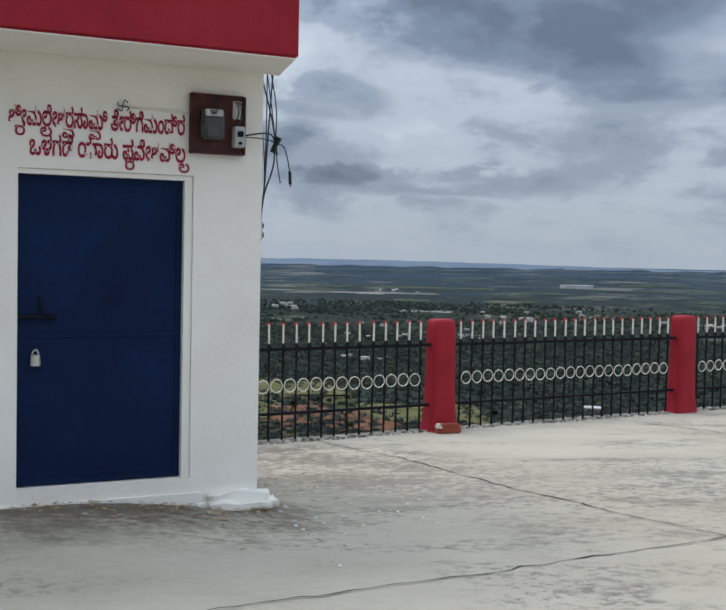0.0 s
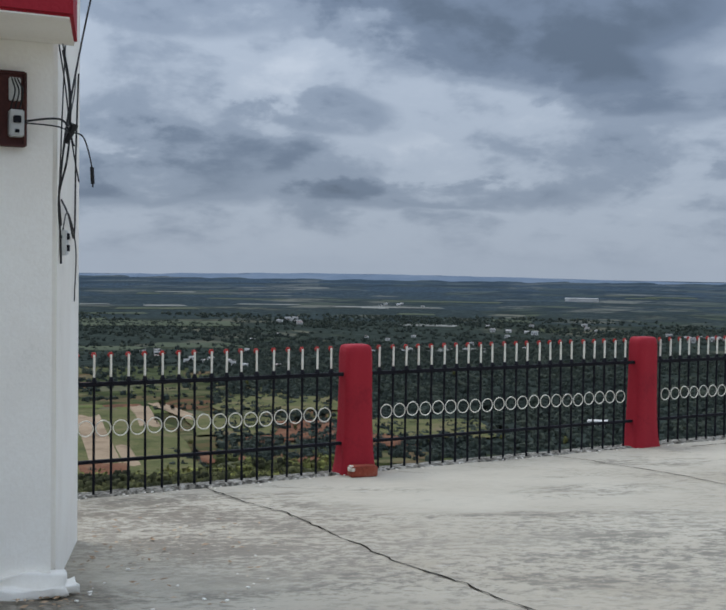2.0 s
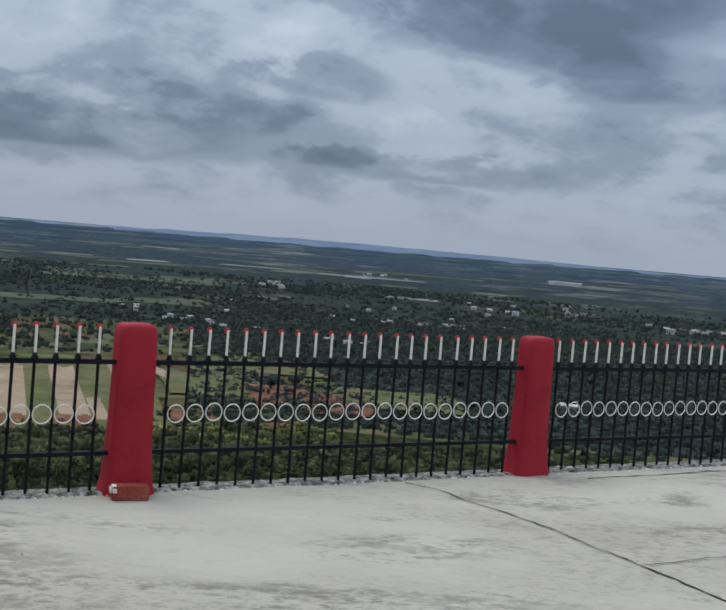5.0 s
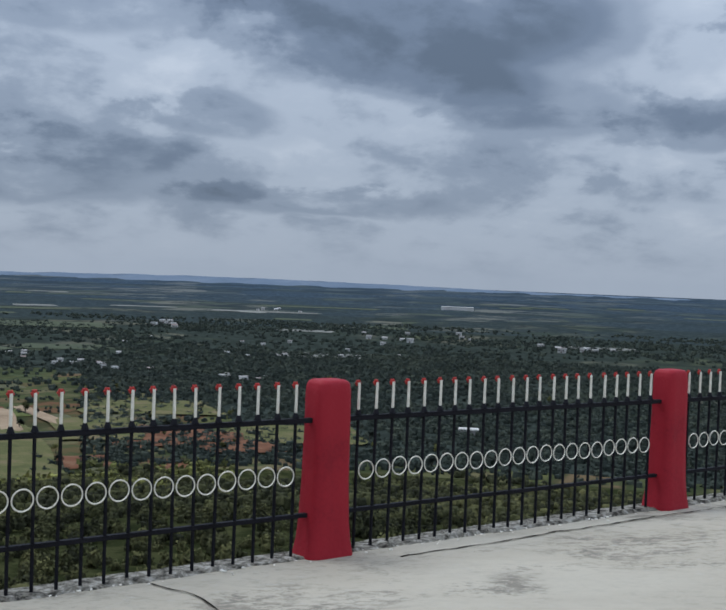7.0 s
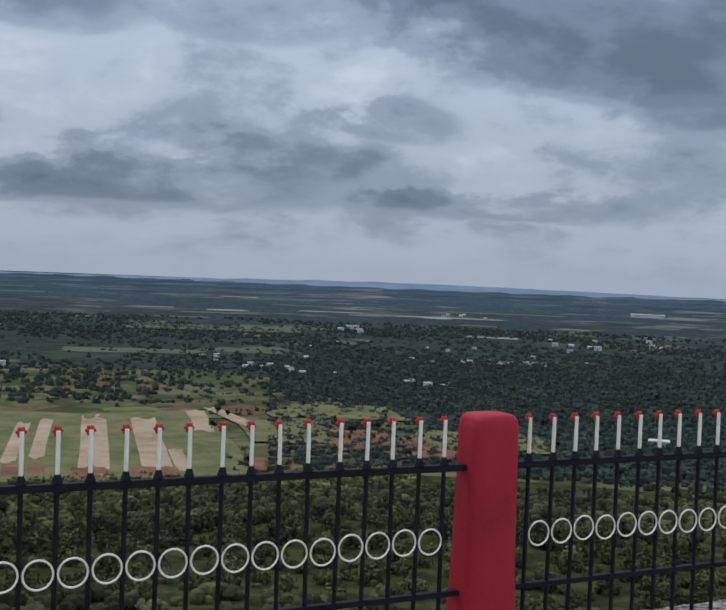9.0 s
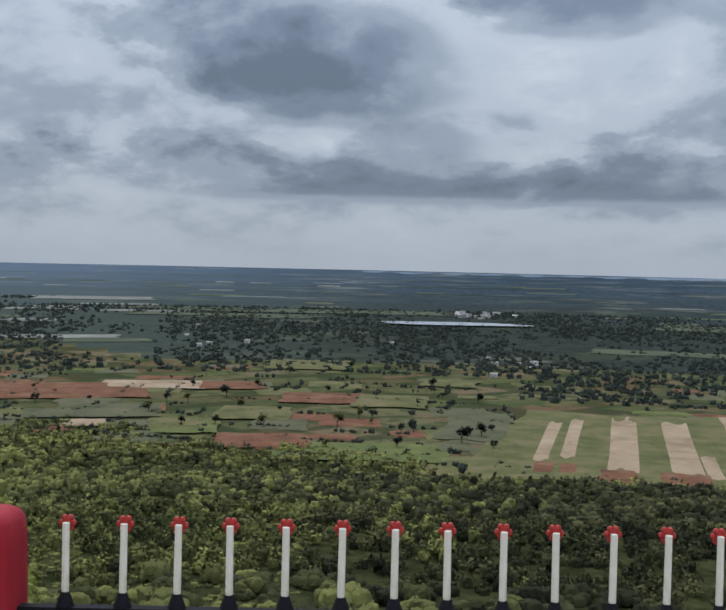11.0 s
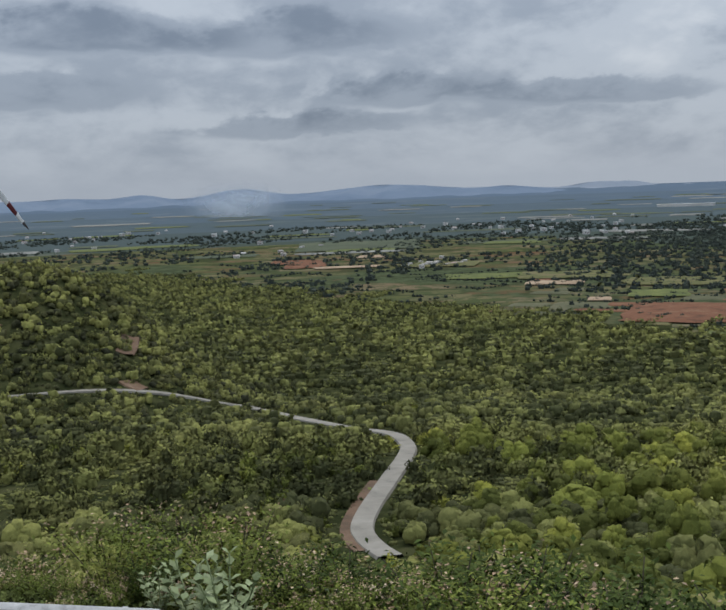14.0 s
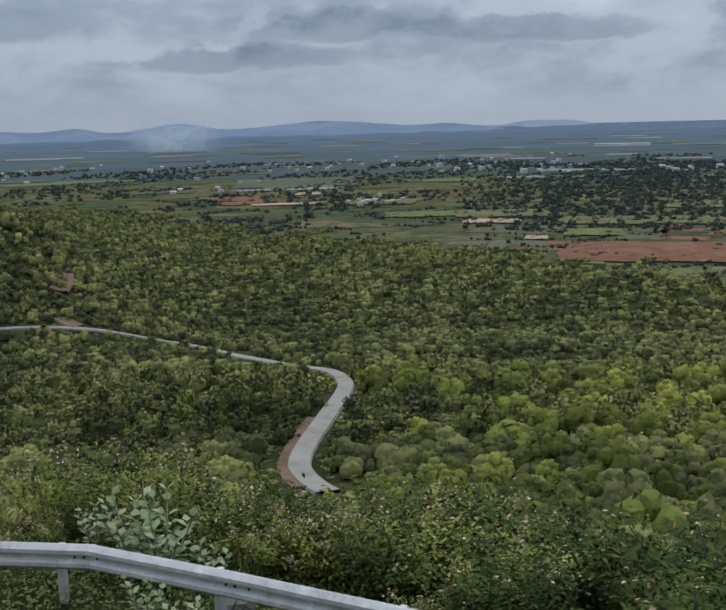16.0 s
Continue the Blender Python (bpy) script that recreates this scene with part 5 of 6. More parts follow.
def fence():
    root = empty("fence")
    z0 = -EDGE
    rail = z0 + 0.737
    bm = bmesh.new()
    box(bm, (BAY - 0.22, 0.036, 0.029), (BAY / 2, 0, rail + 0.003), 0.003)
    part("top_rail", bm, BLACK_PAINT, root)
    bm = bmesh.new()
    box(bm, (BAY - 0.22, 0.036, 0.024), (BAY / 2, 0, z0 + 0.185), 0.003)
    part("bottom_rail", bm, BLACK_PAINT, root)

    def shared(name, make, material):
        bm = bmesh.new()
        make(bm)
        me = bpy.data.meshes.new(name)
        bm.to_mesh(me)
        bm.free()
        me.materials.append(material)
        return me

    bar = shared("bar", lambda b: rod(b, (0, 0, 0), (0, 0, rail), 0.0098, sides=8), BLACK_PAINT)

    def collar_shape(b):
        rod(b, (0, 0, rail + 0.019), (0, 0, rail + 0.052), 0.022, 0.0105, 8)

    collar = shared("collar", collar_shape, BLACK_PAINT)
    spike = shared("spike", lambda b: rod(b, (0, 0, rail + 0.05), (0, 0, z0 + 0.950), 0.0090, 0.0084, 8), ROD_WHITE)

    def flower(b):
        for i in range(6):
            t = math.pi * i / 3
            bmesh.ops.create_uvsphere(b, u_segments=6, v_segments=4, radius=0.0082, matrix=Matrix.Translation((0.0138 * math.cos(t), 0.015, z0 + 0.947 + 0.0138 * math.sin(t))))
        rod(b, (0, 0.009, z0 + 0.946), (0, 0.018, z0 + 0.946), 0.014, 0.014, 8)

    tip = shared("flower_tip", flower, TIP_RED)

    def hoop_shape(b):
        n, m, R, r = 20, 6, 0.0555, 0.0043
        vs = [[b.verts.new(((R + r * math.cos(q)) * math.cos(p), r * math.sin(q), (R + r * math.cos(q)) * math.sin(p))) for q in (2 * math.pi * j / m for j in range(m))] for p in (2 * math.pi * i / n for i in range(n))]
        for i in range(n):
            for j in range(m):
                b.faces.new((vs[i][j], vs[(i + 1) % n][j], vs[(i + 1) % n][(j + 1) % m], vs[i][(j + 1) % m]))

    hoop = shared("ring", hoop_shape, ROD_WHITE)
    r = random.Random(3)
    for i in range(BARS):
        x = GAP + i * STEP
        lean = r.gauss(0, 0.35)
        for name, me in (("bar", bar), ("collar", collar), ("spike", spike), ("flower_tip", tip)):
            ob = new(name, me)
            ob.parent = root
            ob.matrix_basis = pose(x, 0, 0, 0, lean, 0)
        if i:
            ob = new("ring", hoop)
            ob.parent = root
            ob.matrix_basis = pose(x - STEP / 2, -0.014, z0 + 0.425 + r.gauss(0, 0.003), 0, 0, 0)
    return tagged(root, "black steel railing with white spikes, red flower tips and white rings", "fence", "panels of the terrace fence")


first_panel = fence()
for k in range(-2, 5):
    p = A + U * (BAY * k)
    m = pose(p.x, p.y, EDGE, 0, 0, FENCE)
    if k == -2:
        first_panel.matrix_world = m
    else:
        copy_thing(first_panel, m)


def brick():
    root = empty("brick", (*(A - U * 0.05 - Nn * 0.22), EDGE + 0.016), FENCE - 12)
    bm = bmesh.new()
    box(bm, (0.22, 0.11, 0.085), (0, 0, 0.043), 0.008)
    part("body", bm, BRICK_M, root)
    bm = bmesh.new()
    box(bm, (0.05, 0.085, 0.05), (-0.095, -0.016, 0.062), 0.012)
    part("paint_splash", bm, ROD_WHITE, root, "white paint splashed on the brick's end")
    return tagged(root, "broken red clay brick with white paint by a post", "brick")


brick()

# ---- hut ----
K = Vector((-0.58, 6.384))
Wd = Vector((-math.cos(radians(26)), -math.sin(radians(26))))
Fo = Vector((Wd.y, -Wd.x)) * -1
if Fo.y > 0:
    Fo = -Fo
R_ = Vector((-0.81, 7.74))
KL, RL = K + Wd * 4.2, R_ + Wd * 4.3
BASE, EAVE = 0.02, 3.30


def wall_box(bm, s0, s1, z0, z1, out, back):
    """A block of the front wall: along it from the corner, between two heights, and how far proud and deep."""
    pts = [K + Wd * s0 + Fo * out, K + Wd * s1 + Fo * out, K + Wd * s1 - Fo * back, K + Wd * s0 - Fo * back]
    prism(bm, [(p.x, p.y) for p in pts], z0, z1)


def hut():
    root = empty("hut", (K.x, K.y, BASE))
    off = Matrix.Translation((-K.x, -K.y, -BASE))

    def add(name, bm, material, label="", parent=root):
        bmesh.ops.transform(bm, matrix=off, verts=bm.verts[:])
        return part(name, bm, material, parent, label)

    bm = bmesh.new()
    wall_box(bm, 0.0, 0.400, BASE, EAVE, 0, 0.20)
    wall_box(bm, 1.335, 4.2, BASE, EAVE, 0, 0.20)
    wall_box(bm, 0.400, 1.335, 1.985, EAVE, 0, 0.20)
    wall_box(bm, 0.400, 1.335, BASE, 0.31, 0.0, 0.20)
    add("front_wall", bm, WHITE)
    side = (R_ - K).normalized()
    inw = Vector((-side.y, side.x))
    bm = bmesh.new()
    a, b = K + side * 0.205, R_
    prism(bm, [(p.x, p.y) for p in (a, b, b + inw * 0.2, a + inw * 0.2)], BASE - 0.06, EAVE)
    add("side_wall", bm, WHITE)
    bm = bmesh.new()
    q = R_ + inw * 0.203
    prism(bm, [(p.x, p.y) for p in (q, RL, RL - Vector((-Wd.y, Wd.x)) * -0.2, q + Vector((-Wd.y, Wd.x)) * 0.2)], BASE - 0.1, EAVE)
    add("rear_wall", bm, WHITE)
    bm = bmesh.new()
    e = (RL - KL).normalized()
    prism(bm, [(p.x, p.y) for p in (KL + e * 0.21, RL - e * 0.22, RL - e * 0.22 - Wd * 0.2, KL + e * 0.21 - Wd * 0.2)], BASE, EAVE)
    add("far_wall", bm, WHITE)
    # roof slab: white soffit, red fascia
    s_out = Vector((side.y, -side.x))
    c1 = Vector((-0.353, 5.858))
    c2 = K + s_out * 0.10 + side * 0.04
    c3 = K - Fo * 0.003 + Wd * 4.35
    c4 = c1 + Wd * 4.35
    bm = bmesh.new()
    prism(bm, [(p.x, p.y) for p in (c1, c2, K + s_out * 0.002 + side * 0.04, K + Fo * 0.002, c3, c4)], 2.58, 3.06)
    bmesh.ops.bevel(bm, geom=[e for e in bm.edges if min(v.co.z for v in e.verts) > 2.57], offset=0.012, segments=2, affect="EDGES")
    add("canopy", bm, RED_PAINT, "deep red-painted parapet band")
    bm = bmesh.new()
    prism(bm, [(p.x, p.y) for p in (c1 + Wd * 0.012 - Fo * 0.012, c2 + Wd * 0.012, K + Fo * 0.004, c3 + Fo * 0.004, c4 - Fo * 0.012)], 2.574, 2.582)
    add("soffit", bm, WHITE)
    bm = bmesh.new()
    prism(bm, [(p.x, p.y) for p in (K - Fo * 0.01, R_, RL, KL)], EAVE + 0.002, EAVE + 0.12)
    add("roof_slab", bm, WHITE)
    # worn plinth lump at the corner and a step under the door
    bm = bmesh.new()
    box(bm, (0.46, 0.19, 0.15), (0, 0, 0.0), 0.05)
    bmesh.ops.subdivide_edges(bm, edges=bm.edges[:], cuts=5, use_grid_fill=True)
    for v in bm.verts:
        v.co += Vector((noise.noise(v.co * 11), noise.noise(v.co * 11 + Vector((5, 0, 0))), noise.noise(v.co * 11 + Vector((0, 7, 0))))) * 0.030 + Vector((noise.noise(v.co * 40), noise.noise(v.co * 40 + Vector((5, 0, 0))), noise.noise(v.co * 40 + Vector((0, 7, 0))))) * 0.004
    c = K + Wd * 0.12 + Fo * 0.0
    bmesh.ops.transform(bm, matrix=pose(c.x, c.y, 0.14, 0, 0, 26), verts=bm.verts[:])
    smooth(add("plinth", bm, WHITE, "chipped whitewashed corner plinth"))
    bm = bmesh.new()
    wall_box(bm, 0.33, 4.2, BASE, 0.225, 0.012, 0.0)
    add("skirting", bm, WHITE)
    # door
    bm = bmesh.new()
    wall_box(bm, 0.448, 1.325, 0.318, 1.955, -0.055, 0.085)
    door = add("door", bm, BLUE_PAINT, "closed dark blue painted steel door")
    for s0, s1, z0, z1 in ((0.448, 0.478, 0.318, 1.955), (1.295, 1.325, 0.318, 1.955), (0.478, 1.295, 1.925, 1.955), (0.478, 1.295, 0.318, 0.348), (0.478, 1.295, 1.10, 1.125)):
        bm = bmesh.new()
        wall_box(bm, s0, s1, z0, z1, -0.049, 0.0545)
        add("rib", bm, BLUE_PAINT, "", door)
    bm = bmesh.new()
    for s0, s1, z0, z1 in ((0.402, 0.446, 0.312, 1.983), (0.446, 1.333, 1.957, 1.983)):
        wall_box(bm, s0, s1, z0, z1, -0.012, 0.12)
    add("door_frame", bm, WHITE)

    def on_wall(s, z, out):
        p = K + Wd * s + Fo * out
        return (p.x, p.y, z)

    bm = bmesh.new()
    rod(bm, on_wall(1.345, 1.212, -0.03), on_wall(1.13, 1.210, -0.03), 0.009)
    for s in (1.30, 1.17):
        rod(bm, on_wall(s, 1.211, -0.055), on_wall(s, 1.211, -0.028), 0.014)
    rod(bm, on_wall(1.20, 1.21, -0.03), on_wall(1.215, 1.32, -0.035), 0.008)
    add("bolt", bm, BLACK_PAINT, "black sliding bolt", door)
    bm = bmesh.new()
    rod(bm, on_wall(1.236, 0.955, -0.035), on_wall(1.236, 1.012, -0.035), 0.027, 0.024, 12)
    add("padlock", bm, BRASS, "dull steel padlock", door)
    bm = bmesh.new()
    arc = [on_wall(1.236 + 0.016 * math.cos(t), 1.012 + 0.026 * math.sin(t), -0.035) for t in [math.pi * i / 8 for i in range(9)]]
    tube(bm, arc, 0.0045)
    add("shackle", bm, BRASS, "", door)
    tagged(root, "small whitewashed hut with red parapet and locked blue door", "hut")
    return root


hut()


# painted words over the door
def glyphs(words):
    cu = bpy.data.curves.new("lettering", "FONT")
    cu.body = words
    cu.size = 1.0
    cu.extrude = 0.001
    cu.offset = 0.024
    ob = new("lettering_source", cu)
    deps = bpy.context.evaluated_depsgraph_get()
    me = bpy.data.meshes.new_from_object(ob.evaluated_get(deps))
    bpy.data.objects.remove(ob)
    return me


def lettering(words, under, s_left, s_right, z_base, height):
    """A line of words; the joined consonants hang small under their letters, at a share of the line's width."""
    root = empty("painted_sign", (*(K + Wd * s_left + Fo * 0.003), z_base), 26)
    for text, share, size in [(words, None, 1.0)] + [(c, f, 0.62) for c, f in under]:
        me = glyphs(text)
        n = len(me.vertices)
        if not n:
            continue
        co = np.empty(n * 3)
        me.vertices.foreach_get("co", co)
        co = co.reshape(-1, 3)
        x0, x1 = co[:, 0].min(), co[:, 0].max()
        if share is None:
            co[:, 0] = (co[:, 0] - x0) / (x1 - x0) * (s_left - s_right)
            co[:, 1] *= height
        else:
            co[:, 0] = (co[:, 0] - x0) * height * size + share * (s_left - s_right)
            co[:, 1] = co[:, 1] * height * size - 0.40 * height
        me.vertices.foreach_set("co", co.reshape(-1))
        me.materials.clear()
        me.materials.append(SIGN_RED)
        ob = new("letters", me)
        ob.parent = root
        ob.matrix_basis = Matrix.Rotation(radians(90), 4, "X")
    return tagged(root, "crimson hand-painted Kannada words on the white wall", "sign")


lettering("ಶೀಮಲೇಶರಸಾಮಿ ತೇರಿಗೆಮಂದಿರ", (("ರ", 0.035), ("ಲ", 0.17), ("ವ", 0.29), ("ವ", 0.44)), 1.385, 0.455, 2.205, 0.135)
lettering("ಒಳಗಡೆ ಯಾರು ಪವೇಶವಿಲ", (("ರ", 0.60), ("ಲ", 0.955)), 1.28, 0.45, 2.055, 0.135)


def wall_at(s, z, out):
    p = K + Wd * s + Fo * out
    return Vector((p.x, p.y, z))


def meter_board():
    root = empty("meter_board", wall_at(0.275, 2.27, 0.0), 26)
    bm = bmesh.new()
    box(bm, (0.31, 0.03, 0.315), (0, -0.019, 0), 0.004)
    part("board", bm, WOOD_DARK, root)
    bm = bmesh.new()
    for x, z, w, h in ((-0.15, 0, 0.016, 0.33), (0.15, 0, 0.014, 0.32), (0, 0.158, 0.30, 0.012), (0, -0.156, 0.30, 0.012)):
        box(bm, (w, 0.045, h), (x, -0.026, z), 0.003)
    part("board_frame", bm, WOOD_DARK, root)
    bm = bmesh.new()
    box(bm, (0.13, 0.06, 0.165), (-0.045, -0.065, -0.005), 0.012)
    meter = part("meter", bm, GLASSY, root, "dark electricity meter with a smoky window")
    bm = bmesh.new()
    box(bm, (0.10, 0.02, 0.036), (-0.045, -0.10, 0.056), 0.004)
    part("meter_face", bm, GREY_PLASTIC, meter, "pale grey meter face")
    for k in range(3):
        bm = bmesh.new()
        box(bm, (0.05 - 0.012 * k, 0.004, 0.005), (-0.05, -0.112, 0.066 - 0.009 * k))
        part("marking", bm, BLACK_PAINT, meter)
    bm = bmesh.new()
    box(bm, (0.085, 0.02, 0.06), (-0.045, -0.098, -0.048), 0.006)
    part("terminal_cover", bm, GLASSY, meter)
    bm = bmesh.new()
    box(bm, (0.062, 0.06, 0.115), (0.108, -0.064, -0.065), 0.006)
    brk = part("breaker", bm, GREY_PLASTIC, root, "white circuit breaker box")
    bm = bmesh.new()
    box(bm, (0.032, 0.016, 0.03), (0.108, -0.10, -0.05), 0.002)
    part("switch", bm, BLACK_PAINT, brk)
    bm = bmesh.new()
    box(bm, (0.018, 0.016, 0.014), (0.108, -0.10, -0.10), 0.002)
    part("switch", bm, BLACK_PAINT, brk)
    bm = bmesh.new()
    box(bm, (0.05, 0.018, 0.10), (0.105, -0.043, 0.085), 0.004)
    part("fuse_carrier", bm, GREY_PLASTIC, root, "grimy grey fuse carrier")
    bm = bmesh.new()
    for k in range(3):
        tube(bm, curve_points([(0.09 + 0.012 * k, -0.06, 0.13), (0.10 + 0.016 * k, -0.09, 0.07), (0.085 + 0.018 * k, -0.075, 0.0), (0.11, -0.09, -0.02)], 5), 0.0035, 5)
    part("wiring", bm, WIRE, root)
    return tagged(root, "dark red meter board with meter and breaker on the wall", "meter board")


meter_board()


def cables():
    root = empty("cable_bundle", (K.x, K.y, 2.1))
    side = (R_ - K).normalized()
    out = Vector((side.y, -side.x))

    def q(along, z, off):
        p = K + side * along + out * off
        return (p.x - K.x, p.y - K.y, z - 2.1)

    knot = q(0.02, 2.19, 0.075)
    bx = wall_at(0.165, 2.21, 0.07)
    brk = (bx.x - K.x, bx.y - K.y, bx.z - 2.1)
    runs = [
        [brk, q(-0.03, 2.24, 0.03), knot], [brk, q(-0.02, 2.20, 0.05), q(0.05, 2.13, 0.09)],
        [q(0.02, 2.60, 0.02), q(0.03, 2.40, 0.05), knot], [q(0.30, 2.60, 0.012), q(0.2, 2.42, 0.05), q(0.05, 2.25, 0.07), knot],
        [q(-0.01, 2.59, 0.04), q(0.0, 2.38, 0.075), knot], [q(0.9, 2.60, 0.02), q(0.7, 2.45, 0.03), q(0.3, 2.2, 0.03), q(0.1, 1.95, 0.02), q(0.28, 1.78, 0.012)],
        [knot, q(0.0, 2.05, 0.06), q(0.08, 1.90, 0.02), q(0.24, 1.72, 0.012), q(0.25, 1.6, 0.014)],
        [knot, q(0.06, 2.17, 0.13), q(0.08, 2.04, 0.165), q(0.08, 1.95, 0.17)], [knot, q(0.05, 2.08, 0.09), q(0.06, 1.97, 0.11)], [q(0.08, 1.92, 0.02), q(0.2, 2.3, 0.05), q(0.55, 2.9, 0.12), q(0.75, 3.32, 0.2)], [q(0.10, 1.92, 0.02), q(0.12, 2.3, 0.03), q(0.25, 2.9, 0.04), q(0.3, 3.3, 0.05)], [q(0.28, 1.72, 0.012), q(0.5, 1.85, 0.02), q(0.95, 1.68, 0.02), q(0.97, 1.4, 0.012)], [q(0.95, 2.6, 0.03), q(0.93, 2.2, 0.02), q(0.95, 1.75, 0.012), q(0.6, 1.84, 0.014), q(0.28, 1.9, 0.012)],
    ]
    for i, run in enumerate(runs):
        bm = bmesh.new()
        tube(bm, curve_points(run, 6), 0.0035 if i % 3 else 0.005, 5)
        part("wire", bm, WIRE, root)
    bm = bmesh.new()
    rod(bm, Vector(knot) + Vector((0.02, 0, 0.035)), Vector(knot) + Vector((-0.02, 0, -0.05)), 0.018, 0.012, 8)
    part("taped_joint", bm, WIRE, root)
    bm = bmesh.new()
    a = Vector(q(0.08, 2.04, 0.165))
    rod(bm, a, a + Vector((0.004, 0, -0.075)), 0.009)
    part("wire_end", bm, WIRE, root)
    return tagged(root, "tangled black cables hanging at the hut's corner", "cables")


cables()


def switch_box():
    side = (R_ - K).normalized()
    out = Vector((side.y, -side.x))
    p = K + side * 0.36
    root = empty("switch_box", (p.x, p.y, 1.70), math.degrees(math.atan2(out.y, out.x)))
    bm = bmesh.new()
    box(bm, (0.03, 0.13, 0.12), (0.017, 0, 0), 0.005)
    part("body", bm, GREY_PLASTIC, root)
    for z in (0.03, -0.025):
        bm = bmesh.new()
        box(bm, (0.012, 0.05, 0.03), (0.036, 0, z), 0.002)
        part("switch", bm, BLACK_PAINT, root)
    return tagged(root, "small white outdoor switch box on the hut wall", "switch")


switch_box()


def conduit():
    bm = bmesh.new()
    tube(bm, [wall_at(0.80, 2.335, 0.01), wall_at(0.60, 2.33, 0.01), wall_at(0.43, 2.325, 0.012)], 0.006, 6)
    ob = part("conduit", bm, ROD_WHITE)
    bm = bmesh.new()
    for k in range(4):
        t = k * 1.7
        tube(bm, curve_points([wall_at(0.80, 2.335, 0.012), wall_at(0.80 + 0.03 * math.cos(t), 2.335 + 0.03 * math.sin(t), 0.03), wall_at(0.80 + 0.035 * math.cos(t + 0.7), 2.335 + 0.03 * math.sin(t + 0.7), 0.02)], 4), 0.003, 4)
    part("wire_stub", bm, WIRE, ob, "frayed black wire ends")
    return tagged(ob, "thin whitewashed conduit with frayed wire on the wall", "conduit")


conduit()

# ---- roadside below the terrace ----
RAIL_TOP = -3.13
rail_pts = [Vector((*place(a, d), RAIL_TOP)) for a, d in ((48.0, 8.9), (55.0, 9.35), (63.7, 10.06), (74.0, 11.2), (81.75, 12.45), (90.9, 13.55), (99.0, 15.2))]


def guard_rail():
    root = empty("guard_rail", (rail_pts[3].x, rail_pts[3].y, RAIL_TOP - 0.75))
    org = Vector((rail_pts[3].x, rail_pts[3].y, RAIL_TOP - 0.75))
    prof = [(0.0, 0.0), (0.02, -0.012), (0.075, -0.055), (0.075, -0.10), (0.015, -0.14), (0.015, -0.17), (0.075, -0.21), (0.075, -0.255), (0.02, -0.298), (0.0, -0.31)]
    for a, b in zip(rail_pts, rail_pts[1:]):
        t = (b - a).normalized()
        toward = Vector((EYE.x, EYE.y, a.z)) - a
        s = Vector((-t.y, t.x, 0))
        if s.dot(toward) < 0:
            s = -s
        bm = bmesh.new()
        rows = []
        a2, b2 = a - t * 0.06, b + t * 0.06
        for p in (a2, b2):
            rows.append([bm.verts.new(p + s * (o + (0.003 if p is b2 else 0)) + Vector((0, 0, z)) - org) for o, z in prof])
        back = [[bm.verts.new(v.co - s * 0.004) for v in r] for r in rows]
        n = len(prof)
        for k in range(n - 1):
            bm.faces.new((rows[0][k], rows[0][k + 1], rows[1][k + 1], rows[1][k]))
            bm.faces.new((back[0][k + 1], back[0][k], back[1][k], back[1][k + 1]))
        for i in (0, 1):
            for k in range(n - 1):
                bm.faces.new((rows[i][k], back[i][k], back[i][k + 1], rows[i][k + 1]))
        for k in (0, n - 1):
            bm.faces.new((rows[0][k], rows[1][k], back[1][k], back[0][k]))
        bmesh.ops.recalc_face_normals(bm, faces=bm.faces[:])
        beam = part("beam", bm, STEEL, root)
        for q in (a + t * 0.09, a + t * 0.20, b - t * 0.09):
            bm = bmesh.new()
            rod(bm, q + s * 0.012 + Vector((0, 0, -0.155)) - org, q + s * 0.03 + Vector((0, 0, -0.155)) - org, 0.018, 0.014, 8)
            part("bolt", bm, BLADE_DARK, beam)
        for f in (0.17,):
            q = a.lerp(b, f)
            g = float(ground_z(q.x, q.y)) - 0.3
            bm = bmesh.new()
            box(bm, (0.075, 0.12, RAIL_TOP - g - 0.04), (q.x - s.x * 0.07 - org.x, q.y - s.y * 0.07 - org.y, (RAIL_TOP - 0.04 + g) / 2 - org.z), 0.004, math.degrees(math.atan2(t.y, t.x)))
            part("post", bm, STEEL, root)
    return tagged(root, "galvanised steel guard rail on posts beside the road", "guard rail")


guard_rail()


def leaf_quads(r, base, tip_dir, length, width):
    d = Vector(tip_dir).normalized()
    s = d.cross(Vector((0, 0, 1)))
    s = s.normalized() if s.length > 1e-3 else Vector((1, 0, 0))
    b = Vector(base)
    m = b + d * length * 0.5 + Vector((0, 0, length * 0.06))
    t = b + d * length - Vector((0, 0, length * 0.08))
    return [tuple(b), tuple(m - s * width), tuple(t), tuple(m + s * width)]


